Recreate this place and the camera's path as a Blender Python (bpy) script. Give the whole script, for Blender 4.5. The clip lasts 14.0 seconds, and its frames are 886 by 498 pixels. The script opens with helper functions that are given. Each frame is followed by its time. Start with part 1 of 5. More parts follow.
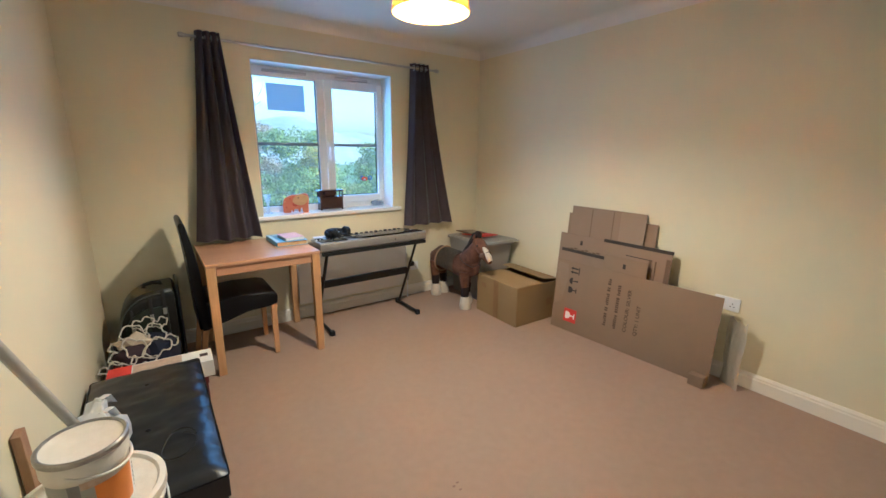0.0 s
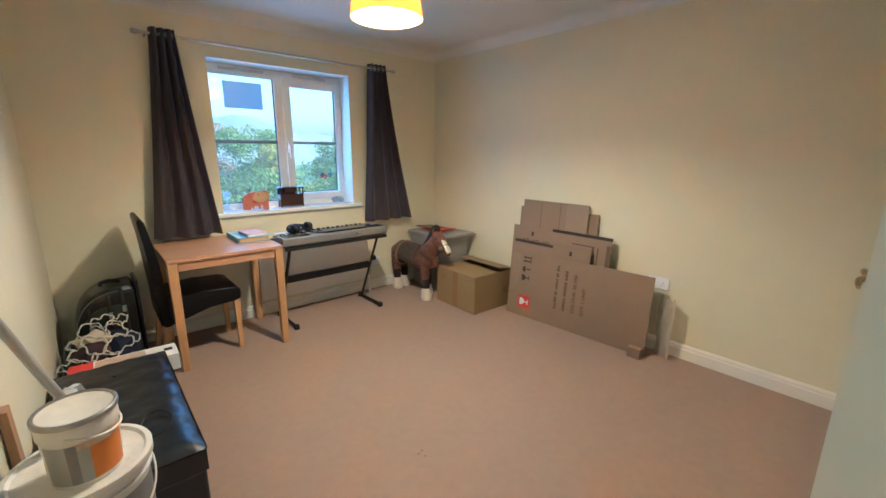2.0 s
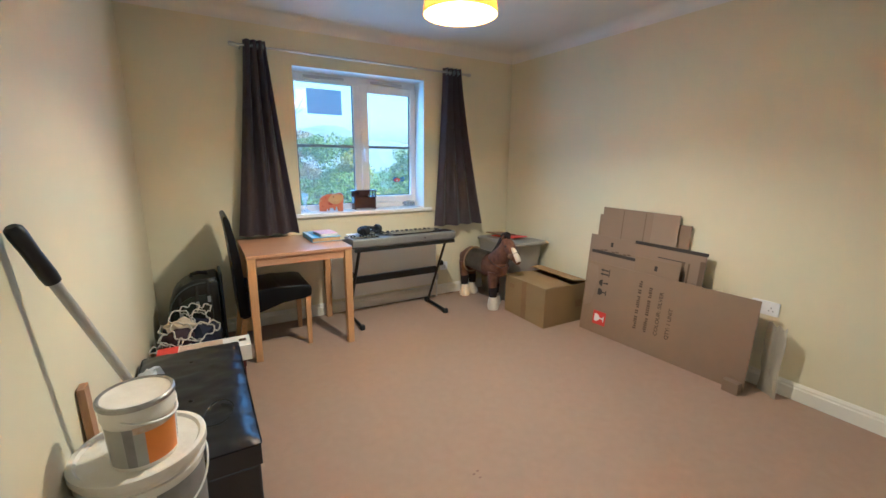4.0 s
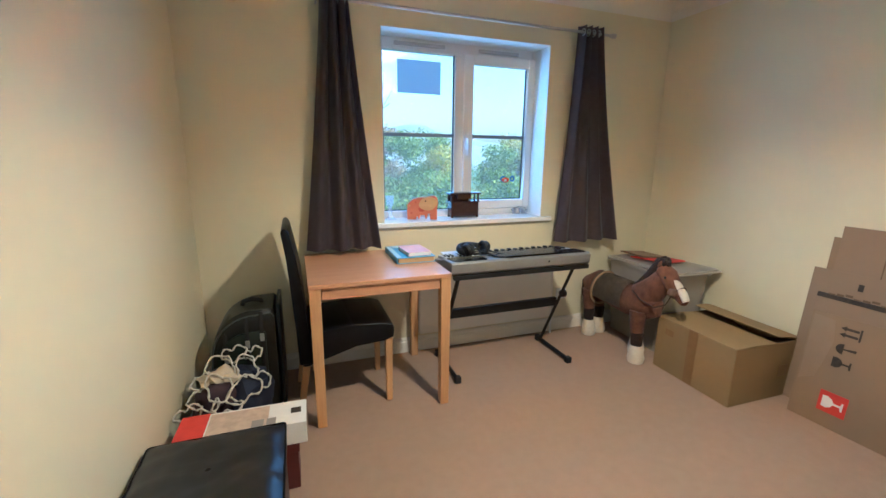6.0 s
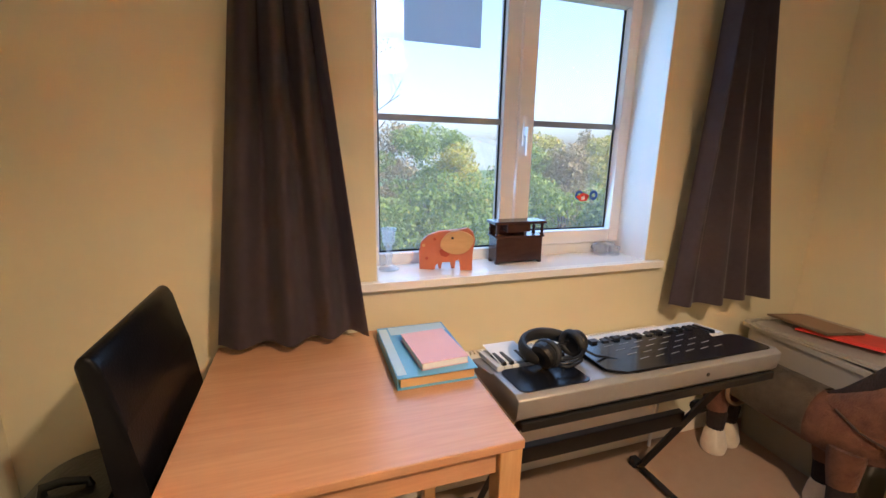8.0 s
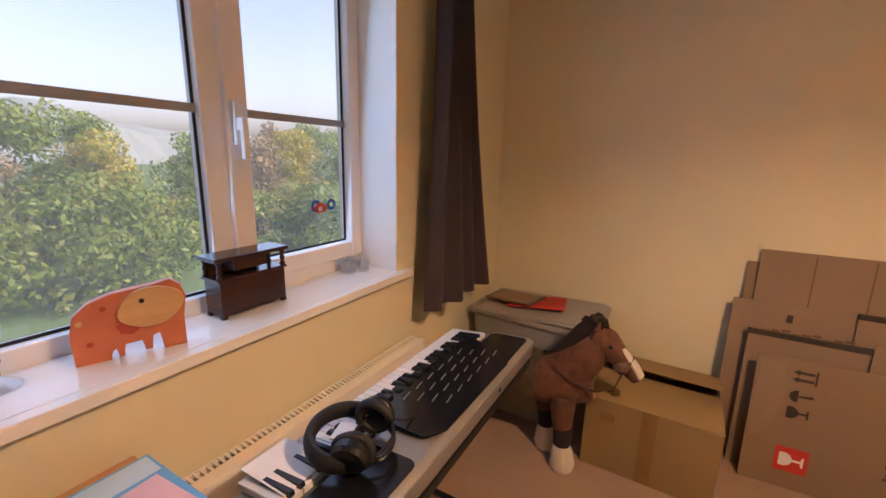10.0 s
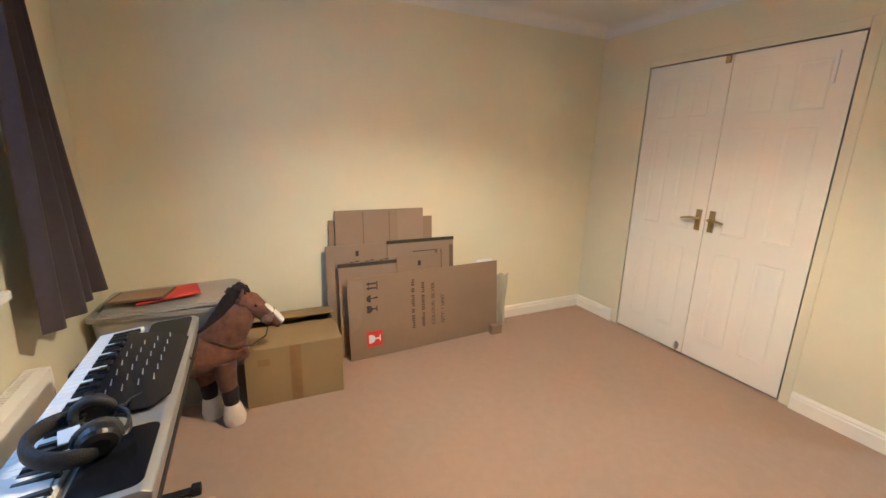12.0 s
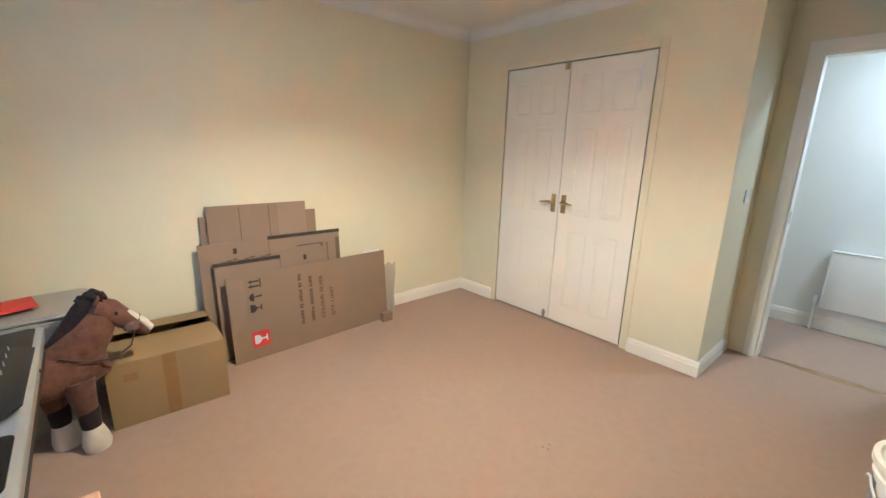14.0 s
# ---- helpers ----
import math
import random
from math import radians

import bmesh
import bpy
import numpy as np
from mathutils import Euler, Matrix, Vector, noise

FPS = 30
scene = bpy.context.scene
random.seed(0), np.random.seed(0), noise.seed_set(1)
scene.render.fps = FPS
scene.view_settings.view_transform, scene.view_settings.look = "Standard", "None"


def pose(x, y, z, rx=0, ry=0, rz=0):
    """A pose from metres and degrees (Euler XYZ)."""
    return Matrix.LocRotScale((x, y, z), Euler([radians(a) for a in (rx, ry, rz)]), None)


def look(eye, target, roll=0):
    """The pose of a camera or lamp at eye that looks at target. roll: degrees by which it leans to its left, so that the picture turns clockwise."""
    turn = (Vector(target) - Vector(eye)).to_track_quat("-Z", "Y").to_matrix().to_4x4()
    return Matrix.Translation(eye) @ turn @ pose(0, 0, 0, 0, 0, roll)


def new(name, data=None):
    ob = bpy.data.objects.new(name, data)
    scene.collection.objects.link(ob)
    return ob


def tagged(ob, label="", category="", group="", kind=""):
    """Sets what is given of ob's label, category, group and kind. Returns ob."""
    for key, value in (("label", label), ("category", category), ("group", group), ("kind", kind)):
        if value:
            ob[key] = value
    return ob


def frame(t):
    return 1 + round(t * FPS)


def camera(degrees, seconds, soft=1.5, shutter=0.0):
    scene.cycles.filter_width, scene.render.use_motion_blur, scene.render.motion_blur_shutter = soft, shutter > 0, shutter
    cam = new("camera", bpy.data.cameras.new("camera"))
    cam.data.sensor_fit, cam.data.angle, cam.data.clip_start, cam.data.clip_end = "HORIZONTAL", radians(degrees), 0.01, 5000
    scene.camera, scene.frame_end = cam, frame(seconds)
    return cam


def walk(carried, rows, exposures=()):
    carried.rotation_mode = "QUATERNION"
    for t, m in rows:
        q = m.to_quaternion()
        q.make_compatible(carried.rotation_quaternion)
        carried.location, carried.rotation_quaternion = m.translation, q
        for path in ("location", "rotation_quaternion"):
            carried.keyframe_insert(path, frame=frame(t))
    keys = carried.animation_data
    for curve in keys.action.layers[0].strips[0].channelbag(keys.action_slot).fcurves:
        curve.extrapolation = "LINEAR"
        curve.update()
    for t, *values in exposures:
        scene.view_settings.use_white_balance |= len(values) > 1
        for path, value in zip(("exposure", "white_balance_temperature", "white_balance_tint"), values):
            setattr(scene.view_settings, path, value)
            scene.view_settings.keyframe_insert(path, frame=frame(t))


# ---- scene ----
cam = camera(94.6, 14.0)
PATH = [
    (0, (1.28, -3.482, 1.439), (2.411, -1.898, 0.978), 0.5),
    (0.5, (1.279, -3.489, 1.449), (2.499, -1.973, 0.989), 0.4),
    (1, (1.263, -3.551, 1.443), (2.546, -2.087, 0.983), 0.4),
    (1.5, (1.23, -3.589, 1.435), (2.54, -2.152, 0.967), 0.5),
    (2, (1.178, -3.625, 1.415), (2.459, -2.16, 0.956), 0.4),
    (2.5, (1.161, -3.67, 1.395), (2.318, -2.095, 0.968), 0.5),
    (3, (1.187, -3.686, 1.388), (2.249, -2.044, 0.969), 0.5),
    (5.5, (1.415, -2.923, 1.352), (2.252, -1.161, 0.911), 0.8),
    (6, (1.465, -2.602, 1.339), (2.127, -0.765, 0.905), 0.6),
    (6.5, (1.537, -2.276, 1.339), (2.155, -0.425, 0.898), 0.8),
    (7, (1.646, -1.92, 1.366), (2.23, -0.06, 0.918), 0.8),
    (7.2, (1.662, -1.799, 1.351), (2.245, 0.062, 0.907), 0.9),
    (9.3, (1.963, -1.016, 1.353), (3.045, 0.612, 0.933), 1.3),
    (9.5, (1.963, -1.014, 1.357), (3.227, 0.478, 0.938), 1.1),
    (10, (1.879, -0.951, 1.383), (3.573, 0.016, 0.941), 1.5),
    (10.5, (1.746, -0.861, 1.396), (3.673, -0.557, 0.956), 1.4),
    (11, (1.596, -0.812, 1.423), (3.534, -1.015, 0.973), 1.4),
    (11.5, (1.466, -0.803, 1.452), (3.329, -1.357, 0.979), 1.2),
    (12, (1.407, -0.802, 1.438), (3.159, -1.64, 0.96), 1.5),
    (12.5, (1.345, -0.776, 1.442), (2.993, -1.797, 0.952), 1.6),
    (13, (1.318, -0.763, 1.42), (2.892, -1.896, 0.931), 1.6),
    (13.5, (1.31, -0.746, 1.42), (2.825, -1.957, 0.929), 1.6),
    (14, (1.295, -0.747, 1.405), (2.747, -2.037, 0.928), 1.6),
]
EXPOSURES = [(0, 2.13, 4420, 3), (5.5, 2.13, 4270, 1), (6.5, 2.16, 4480, 3), (7.2, 2.11, 4900, 8), (9.3, 1.61, 6600, 30), (10.5, 1.50, 6700, 33), (11, 1.66, 6400, 29), (12, 2.34, 4800, 6), (13, 2.55, 4470, 2), (14, 2.53, 4400, 2)]
walk(cam, [(t, look(e, g, r)) for t, e, g, r in PATH], EXPOSURES)

# ---- world and light ----
world = bpy.data.worlds.new("overcast_sky")
scene.world = world
world.use_nodes = True
wn = world.node_tree
sky = wn.nodes.new("ShaderNodeTexSky")
sky.sky_type = 'NISHITA'
sky.sun_disc = False
sky.sun_elevation = radians(42)
sky.sun_rotation = radians(150)
sky.dust_density = 4.0
wn.links.new(sky.outputs[0], wn.nodes["Background"].inputs[0])
wn.nodes["Background"].inputs[1].default_value = 0.15
sun_data = bpy.data.lights.new("sun", 'SUN')
sun_data.energy, sun_data.angle, sun_data.color = 1.5, radians(20), (1.0, 0.96, 0.9)
sun = new("sun", sun_data)
sun.matrix_world = look((0, 0, 20), (-6, 12, 8))

sky_data = bpy.data.lights.new("window_daylight", 'AREA')
sky_data.shape, sky_data.size, sky_data.size_y = 'RECTANGLE', 1.10, 1.05
sky_data.energy, sky_data.color = 1.65, (0.38, 0.68, 1.0)
new("window_daylight", sky_data).matrix_world = look((2.58, 0.170, 1.50), (2.58, -1.0, 1.38))

LAMP = (2.435, -1.752, 2.06)          # middle of the shade's lower rim
bulb_data = bpy.data.lights.new("pendant_bulb_light", 'POINT')
bulb_data.energy, bulb_data.color, bulb_data.shadow_soft_size = 31, (1.0, 0.715, 0.41), 0.045
new("pendant_bulb_light", bulb_data).location = (LAMP[0], LAMP[1], LAMP[2] + 0.095)
# added lamp without a fitting, for the unseen source that lights the hall
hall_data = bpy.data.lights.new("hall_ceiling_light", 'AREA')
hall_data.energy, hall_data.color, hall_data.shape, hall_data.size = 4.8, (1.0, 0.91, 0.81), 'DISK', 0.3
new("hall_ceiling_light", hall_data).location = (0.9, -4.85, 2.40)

# ---- materials ----


def mat(name, c1, c2=None, scale=8.0, rough=0.6, bump=0.0, bump_scale=120.0, metal=0.0, sheen=0.0, stretch=(1, 1, 1), spec=0.5,
        detail=6.0, trans=0.0, ior=1.45, grime=0.0):
    """Principled surface: two colours mixed by noise at one scale, faint blotches at a larger one, and fine relief."""
    m = bpy.data.materials.new(name)
    m.use_nodes = True
    nt = m.node_tree
    p = nt.nodes["Principled BSDF"]
    p.inputs["Roughness"].default_value = rough
    p.inputs["Metallic"].default_value = metal
    p.inputs["Specular IOR Level"].default_value = spec
    p.inputs["Transmission Weight"].default_value = trans
    p.inputs["IOR"].default_value = ior
    if sheen:
        p.inputs["Sheen Weight"].default_value = sheen
    p.inputs["Base Color"].default_value = (*c1, 1)
    tc = nt.nodes.new("ShaderNodeTexCoord")
    mp = nt.nodes.new("ShaderNodeMapping")
    mp.inputs["Scale"].default_value = stretch
    nt.links.new(tc.outputs["Object"], mp.inputs[0])
    if c2:
        n1 = nt.nodes.new("ShaderNodeTexNoise")
        n1.inputs["Scale"].default_value, n1.inputs["Detail"].default_value = scale, detail
        n2 = nt.nodes.new("ShaderNodeTexNoise")
        n2.inputs["Scale"].default_value = scale * 0.13
        add = nt.nodes.new("ShaderNodeMath")
        add.operation = 'ADD'
        half = nt.nodes.new("ShaderNodeMath")
        half.operation = 'MULTIPLY'
        half.inputs[1].default_value = 0.5
        ramp = nt.nodes.new("ShaderNodeValToRGB")
        ramp.color_ramp.elements[0].position, ramp.color_ramp.elements[1].position = 0.36, 0.64
        ramp.color_ramp.elements[0].color, ramp.color_ramp.elements[1].color = (*c1, 1), (*c2, 1)
        nt.links.new(mp.outputs[0], n1.inputs[0])
        nt.links.new(mp.outputs[0], n2.inputs[0])
        nt.links.new(n1.outputs[0], add.inputs[0])
        nt.links.new(n2.outputs[0], add.inputs[1])
        nt.links.new(add.outputs[0], half.inputs[0])
        nt.links.new(half.outputs[0], ramp.inputs[0])
        nt.links.new(ramp.outputs[0], p.inputs["Base Color"])
    if bump:
        n3 = nt.nodes.new("ShaderNodeTexNoise")
        n3.inputs["Scale"].default_value, n3.inputs["Detail"].default_value = bump_scale, 4
        b = nt.nodes.new("ShaderNodeBump")
        b.inputs["Strength"].default_value, b.inputs["Distance"].default_value = bump, 0.004
        nt.links.new(mp.outputs[0], n3.inputs[0])
        nt.links.new(n3.outputs[0], b.inputs["Height"])
        nt.links.new(b.outputs[0], p.inputs["Normal"])
    return m


def glow(name, color, strength):
    m = bpy.data.materials.new(name)
    m.use_nodes = True
    p = m.node_tree.nodes["Principled BSDF"]
    p.inputs["Base Color"].default_value = (*color, 1)
    p.inputs["Emission Color"].default_value = (*color, 1)
    p.inputs["Emission Strength"].default_value = strength
    return m


def thin(name, color, amount, rough=0.8):
    """Cloth or thin plastic that lets light through."""
    m = bpy.data.materials.new(name)
    m.use_nodes = True
    nt = m.node_tree
    p = nt.nodes["Principled BSDF"]
    p.inputs["Base Color"].default_value = (*color, 1)
    p.inputs["Roughness"].default_value = rough
    tl = nt.nodes.new("ShaderNodeBsdfTranslucent")
    tl.inputs[0].default_value = (*color, 1)
    mix = nt.nodes.new("ShaderNodeMixShader")
    mix.inputs[0].default_value = amount
    nt.links.new(p.outputs[0], mix.inputs[1])
    nt.links.new(tl.outputs[0], mix.inputs[2])
    nt.links.new(mix.outputs[0], nt.nodes["Material Output"].inputs[0])
    return m


def pane_mat(name, tint=(1, 1, 1), gloss=0.05, pale_veil=0.0):
    """Thin glass: clear, with a faint mirror and, where set, a film painting in pale haze."""
    m = bpy.data.materials.new(name)
    m.use_nodes = True
    nt = m.node_tree
    nt.nodes.remove(nt.nodes["Principled BSDF"])
    tr, gl, mix = nt.nodes.new("ShaderNodeBsdfTransparent"), nt.nodes.new("ShaderNodeBsdfGlossy"), nt.nodes.new("ShaderNodeMixShader")
    tr.inputs[0].default_value = (*tint, 1)
    gl.inputs["Roughness"].default_value = 0.03
    mix.inputs[0].default_value = gloss
    nt.links.new(tr.outputs[0], mix.inputs[1])
    nt.links.new(gl.outputs[0], mix.inputs[2])
    veil_scatter, veil = nt.nodes.new("ShaderNodeBsdfTranslucent"), nt.nodes.new("ShaderNodeMixShader")
    veil_scatter.inputs[0].default_value = (0.9, 0.93, 1.0, 1)
    veil.inputs[0].default_value = pale_veil
    nt.links.new(mix.outputs[0], veil.inputs[1])
    nt.links.new(veil_scatter.outputs[0], veil.inputs[2])
    nt.links.new(veil.outputs[0], nt.nodes["Material Output"].inputs[0])
    return m


M_WALL = mat("magnolia_wall_paint", (0.72, 0.668, 0.475), (0.69, 0.64, 0.452), 3.0, 0.55, 0.12, 220)
M_CEIL = mat("white_ceiling_paint", (0.77, 0.755, 0.71), (0.73, 0.715, 0.67), 2.5, 0.9, 0.25, 90)
M_HALL = mat("white_hall_paint", (0.80, 0.79, 0.74), (0.76, 0.75, 0.70), 3.0, 0.7, 0.1, 220)
M_CARPET = mat("beige_carpet", (0.368, 0.260, 0.186), (0.338, 0.237, 0.168), 160.0, 0.97, 0.6, 420, sheen=0.15, spec=0.1)
M_GLOSS = mat("white_gloss_paint", (0.82, 0.78, 0.68), (0.79, 0.75, 0.65), 5.0, 0.28, 0.04, 60)
M_DOOR = mat("white_door_paint", (0.82, 0.78, 0.67), (0.79, 0.75, 0.64), 4.0, 0.24, 0.03, 70)
M_UPVC = mat("white_upvc", (0.82, 0.82, 0.82), (0.79, 0.79, 0.79), 6, 0.3)
M_REVEAL = mat("white_reveal_paint", (0.82, 0.82, 0.80), (0.78, 0.78, 0.76), 6, 0.6, 0.1, 200)
M_SILL = mat("white_gloss_sill", (0.84, 0.82, 0.78), (0.80, 0.78, 0.74), 6, 0.16, 0.03, 40)
# pale film mixed into the glass paints haze over the view outside
M_GLASS = pane_mat("window_glass", pale_veil=0.095)
M_RUBBER = mat("black_rubber_gasket", (0.015, 0.015, 0.016), rough=0.7)
M_CURTAIN = mat("aubergine_curtain_cloth", (0.105, 0.078, 0.090), (0.086, 0.063, 0.074), 40, 0.55, 0.4, 500, sheen=0.2)
M_STEEL = mat("brushed_steel", (0.55, 0.54, 0.52), (0.48, 0.47, 0.45), 30, 0.32, metal=1.0)
M_BRASS = mat("aged_brass", (0.52, 0.40, 0.20), (0.40, 0.29, 0.14), 30, 0.3, metal=1.0)
M_BEECH = mat("beech_veneer", (0.56, 0.315, 0.17), (0.47, 0.25, 0.13), 9, 0.28, 0.03, 60, stretch=(1, 14, 14), spec=0.7)
M_BEECH_LEG = mat("beech_wood_leg", (0.62, 0.37, 0.17), (0.52, 0.29, 0.12), 9, 0.4, 0.08, 60, stretch=(14, 14, 1))
M_LEATHER = mat("black_faux_leather", (0.003, 0.003, 0.004), (0.005, 0.005, 0.006), 20, 0.34, 0.15, 160, spec=0.25)
M_LEATHER2 = mat("glossy_black_faux_leather", (0.005, 0.006, 0.009), (0.009, 0.010, 0.014), 14, 0.33, 0.10, 30, spec=0.9)
M_BLACK = mat("black_plastic", (0.007, 0.007, 0.008), (0.012, 0.012, 0.013), 30, 0.4)
M_BLACKMETAL = mat("black_powder_coat", (0.006, 0.006, 0.006), (0.010, 0.010, 0.010), 40, 0.45, 0.1, 200)
M_SILVER = mat("silver_plastic", (0.27, 0.265, 0.26), (0.235, 0.23, 0.225), 20, 0.34, metal=0.3)
M_KEYW = mat("white_key_plastic", (0.70, 0.70, 0.69), (0.66, 0.66, 0.65), 30, 0.22)
M_CARD = mat("brown_cardboard", (0.255, 0.180, 0.112), (0.232, 0.162, 0.10), 5, 0.85, 0.08, 60)
M_CARD2 = mat("grey_brown_cardboard", (0.265, 0.190, 0.126), (0.24, 0.170, 0.111), 5, 0.85, 0.08, 60)
M_CARD3 = mat("yellow_brown_cardboard", (0.29, 0.20, 0.088), (0.26, 0.178, 0.076), 5, 0.8, 0.1, 60)
M_CARDIN = mat("cardboard_inside_dark", (0.15, 0.10, 0.06), (0.12, 0.08, 0.045), 12, 0.9, 0.2, 90)
M_INK = mat("black_print_ink", (0.03, 0.025, 0.02), (0.06, 0.045, 0.035), 60, 0.8)
M_TAPE = mat("brown_parcel_tape", (0.25, 0.145, 0.055), (0.21, 0.12, 0.045), 20, 0.3)
M_RED = mat("red_print", (0.62, 0.05, 0.03), (0.52, 0.04, 0.03), 30, 0.6)
M_WHITE = mat("white_paper", (0.80, 0.79, 0.77), (0.74, 0.73, 0.71), 30, 0.7)

# ---- mesh helpers ----


def box(bm, x0, x1, y0, y1, z0, z1, m=None):
    v = [bm.verts.new((x, y, z)) for z in (z0, z1) for y in (y0, y1) for x in (x0, x1)]
    for f in ((0, 2, 3, 1), (4, 5, 7, 6), (0, 1, 5, 4), (2, 6, 7, 3), (0, 4, 6, 2), (1, 3, 7, 5)):
        bm.faces.new([v[i] for i in f])
    if m is not None:
        for q in v:
            q.co = m @ q.co
    return v


def boxes(*sizes):
    bm = bmesh.new()
    for s in sizes:
        box(bm, *s)
    return bm


def loft(bm, rings, cap=True, closed=True):
    """Skin between rings of points, all of one count."""
    rows = [[bm.verts.new(p) for p in r] for r in rings]
    n = len(rows[0])
    for a, b in zip(rows, rows[1:]):
        for i in range(n if closed else n - 1):
            j = (i + 1) % n
            bm.faces.new((a[i], a[j], b[j], b[i]))
    if cap and closed:
        bm.faces.new(rows[0][::-1])
        bm.faces.new(rows[-1])
    return rows


def ring(c, u, v, ru, rv, n):
    return [c + u * (ru * math.cos(2 * math.pi * i / n)) + v * (rv * math.sin(2 * math.pi * i / n)) for i in range(n)]


def tube(bm, points, radii, n=12, cap=True):
    """A round or oval bar along points; radii: one number, or one (number or pair) for each point."""
    pts = [Vector(p) for p in points]
    if not isinstance(radii, (list, tuple)):
        radii = [radii] * len(pts)
    rings, u = [], None
    for i, p in enumerate(pts):
        d = (pts[min(i + 1, len(pts) - 1)] - pts[max(i - 1, 0)]).normalized()
        if u is None:
            u = d.cross(Vector((0, 0, 1)) if abs(d.z) < 0.9 else Vector((0, 1, 0))).normalized()
        u = (u - d * u.dot(d)).normalized()
        v = d.cross(u)
        r = radii[i]
        ru, rv = r if isinstance(r, tuple) else (r, r)
        rings.append(ring(p, u, v, ru, rv, n))
    loft(bm, rings, cap)


def lathe(bm, profile, n=32, c=(0, 0, 0), cap=True):
    """Turned shape from (radius, height) pairs."""
    o = Vector(c)
    loft(bm, [ring(o + Vector((0, 0, z)), Vector((1, 0, 0)), Vector((0, 1, 0)), max(r, 1e-4), max(r, 1e-4), n) for r, z in profile], cap)


def blob(bm, c, r, n=16, lump=0.0, seed=0, m=None):
    """A rounded lump with uneven skin."""
    start = len(bm.verts)
    made = bmesh.ops.create_icosphere(bm, subdivisions=3, radius=1.0)["verts"]
    for q in made:
        k = 1 + lump * noise.noise(q.co * 1.6 + Vector((seed * 7.1, seed * 3.3, 0)))
        q.co = Vector((q.co.x * r[0] * k, q.co.y * r[1] * k, q.co.z * r[2] * k))
        if m is not None:
            q.co = m @ q.co
        q.co += Vector(c)


def slab(bm, outline, z0, z1, m=None):
    """A flat plate of any outline."""
    rows = loft(bm, [[Vector((x, y, z0)) for x, y in outline], [Vector((x, y, z1)) for x, y in outline]])
    if m is not None:
        for r in rows:
            for q in r:
                q.co = m @ q.co


def rounded(w, d, r, n=5):
    """Outline of a rectangle with round corners about the origin."""
    out = []
    for cx, cy, a in ((w / 2 - r, d / 2 - r, 0), (-w / 2 + r, d / 2 - r, 90), (-w / 2 + r, -d / 2 + r, 180), (w / 2 - r, -d / 2 + r, 270)):
        for i in range(n + 1):
            t = radians(a + 90 * i / n)
            out.append((cx + r * math.cos(t), cy + r * math.sin(t)))
    return out


def part(name, bm, material, parent=None, label="", bevel=0.0, smooth=False, segs=2):
    if bevel:
        bmesh.ops.bevel(bm, geom=list(bm.edges), offset=bevel, segments=segs, affect='EDGES', profile=0.5, clamp_overlap=True)
    bmesh.ops.recalc_face_normals(bm, faces=bm.faces)
    me = bpy.data.meshes.new(name)
    bm.to_mesh(me)
    bm.free()
    if smooth:
        me.polygons.foreach_set("use_smooth", [True] * len(me.polygons))
        me.set_sharp_from_angle(angle=radians(40))
    me.materials.append(material)
    ob = new(name, me)
    if parent is not None:
        ob.parent = parent
    if label:
        tagged(ob, label)
    return ob


def thing(name, place, turn=0.0, label="", category="", group="", kind=""):
    """The Empty at a thing's base that carries its parts."""
    ob = new(name)
    ob.empty_display_size = 0.1
    ob.matrix_world = pose(*place, 0, 0, turn)
    return tagged(ob, label, category, group, kind)


def solid(name, bm, material, label, category, kind="structure", bevel=0.0, smooth=False):
    return tagged(part(name, bm, material, None, "", bevel, smooth), label, category, "", kind)


# ---- the room ----
X0, X1 = 0.917, 4.215               # left and right walls
YB = -3.602                         # wardrobe wall
XP, YD = 1.99, -4.25                # pier and doorway wall
H = 2.44
WX0, WX1, WZ0, WZ1 = 1.995, 3.172, 0.925, 2.10
DX0, DX1, DZ = 2.506, 3.735, 2.06   # wardrobe opening
EX0, EX1, EZ = 1.06, 1.82, 2.04     # doorway

solid("floor", boxes((-0.4, 4.5, -5.6, 0.0, -0.1, 0.0)), M_CARPET, "beige short-pile fitted carpet over the whole floor", "floor")
solid("ceiling", boxes((-0.4, 4.5, -5.6, 0.32, H, H + 0.1)), M_CEIL, "plain white painted flat ceiling", "ceiling")
solid("wall_north", boxes((X0 - 0.1, WX0, 0, 0.30, -0.1, H), (WX1, X1 + 0.1, 0, 0.30, -0.1, H), (WX0, WX1, 0, 0.30, -0.1, WZ0 - 0.03), (WX0, WX1, 0, 0.30, WZ1, H)),
      M_WALL, "magnolia painted wall with the window opening", "wall")
solid("wall_east", boxes((X1, X1 + 0.1, -4.4, 0.0, -0.1, H)), M_WALL, "magnolia painted plain wall", "wall")
solid("wall_west", boxes((X0 - 0.1, X0, YD, 0.0, -0.1, H)), M_WALL, "magnolia painted plain wall", "wall")
solid("wall_south", boxes((XP, DX0, YB - 0.1, YB, -0.1, H), (DX1, X1, YB - 0.1, YB, -0.1, H), (DX0, DX1, YB - 0.1, YB, DZ, H),
      (XP, XP + 0.1, YD, YB - 0.1, -0.1, H)), M_WALL, "magnolia painted wall round the built-in wardrobe, with a square corner", "wall")
solid("wall_wardrobe", boxes((XP + 0.1, X1, -4.35, YD, -0.1, H)), M_WALL, "plain back wall inside the wardrobe", "wall")
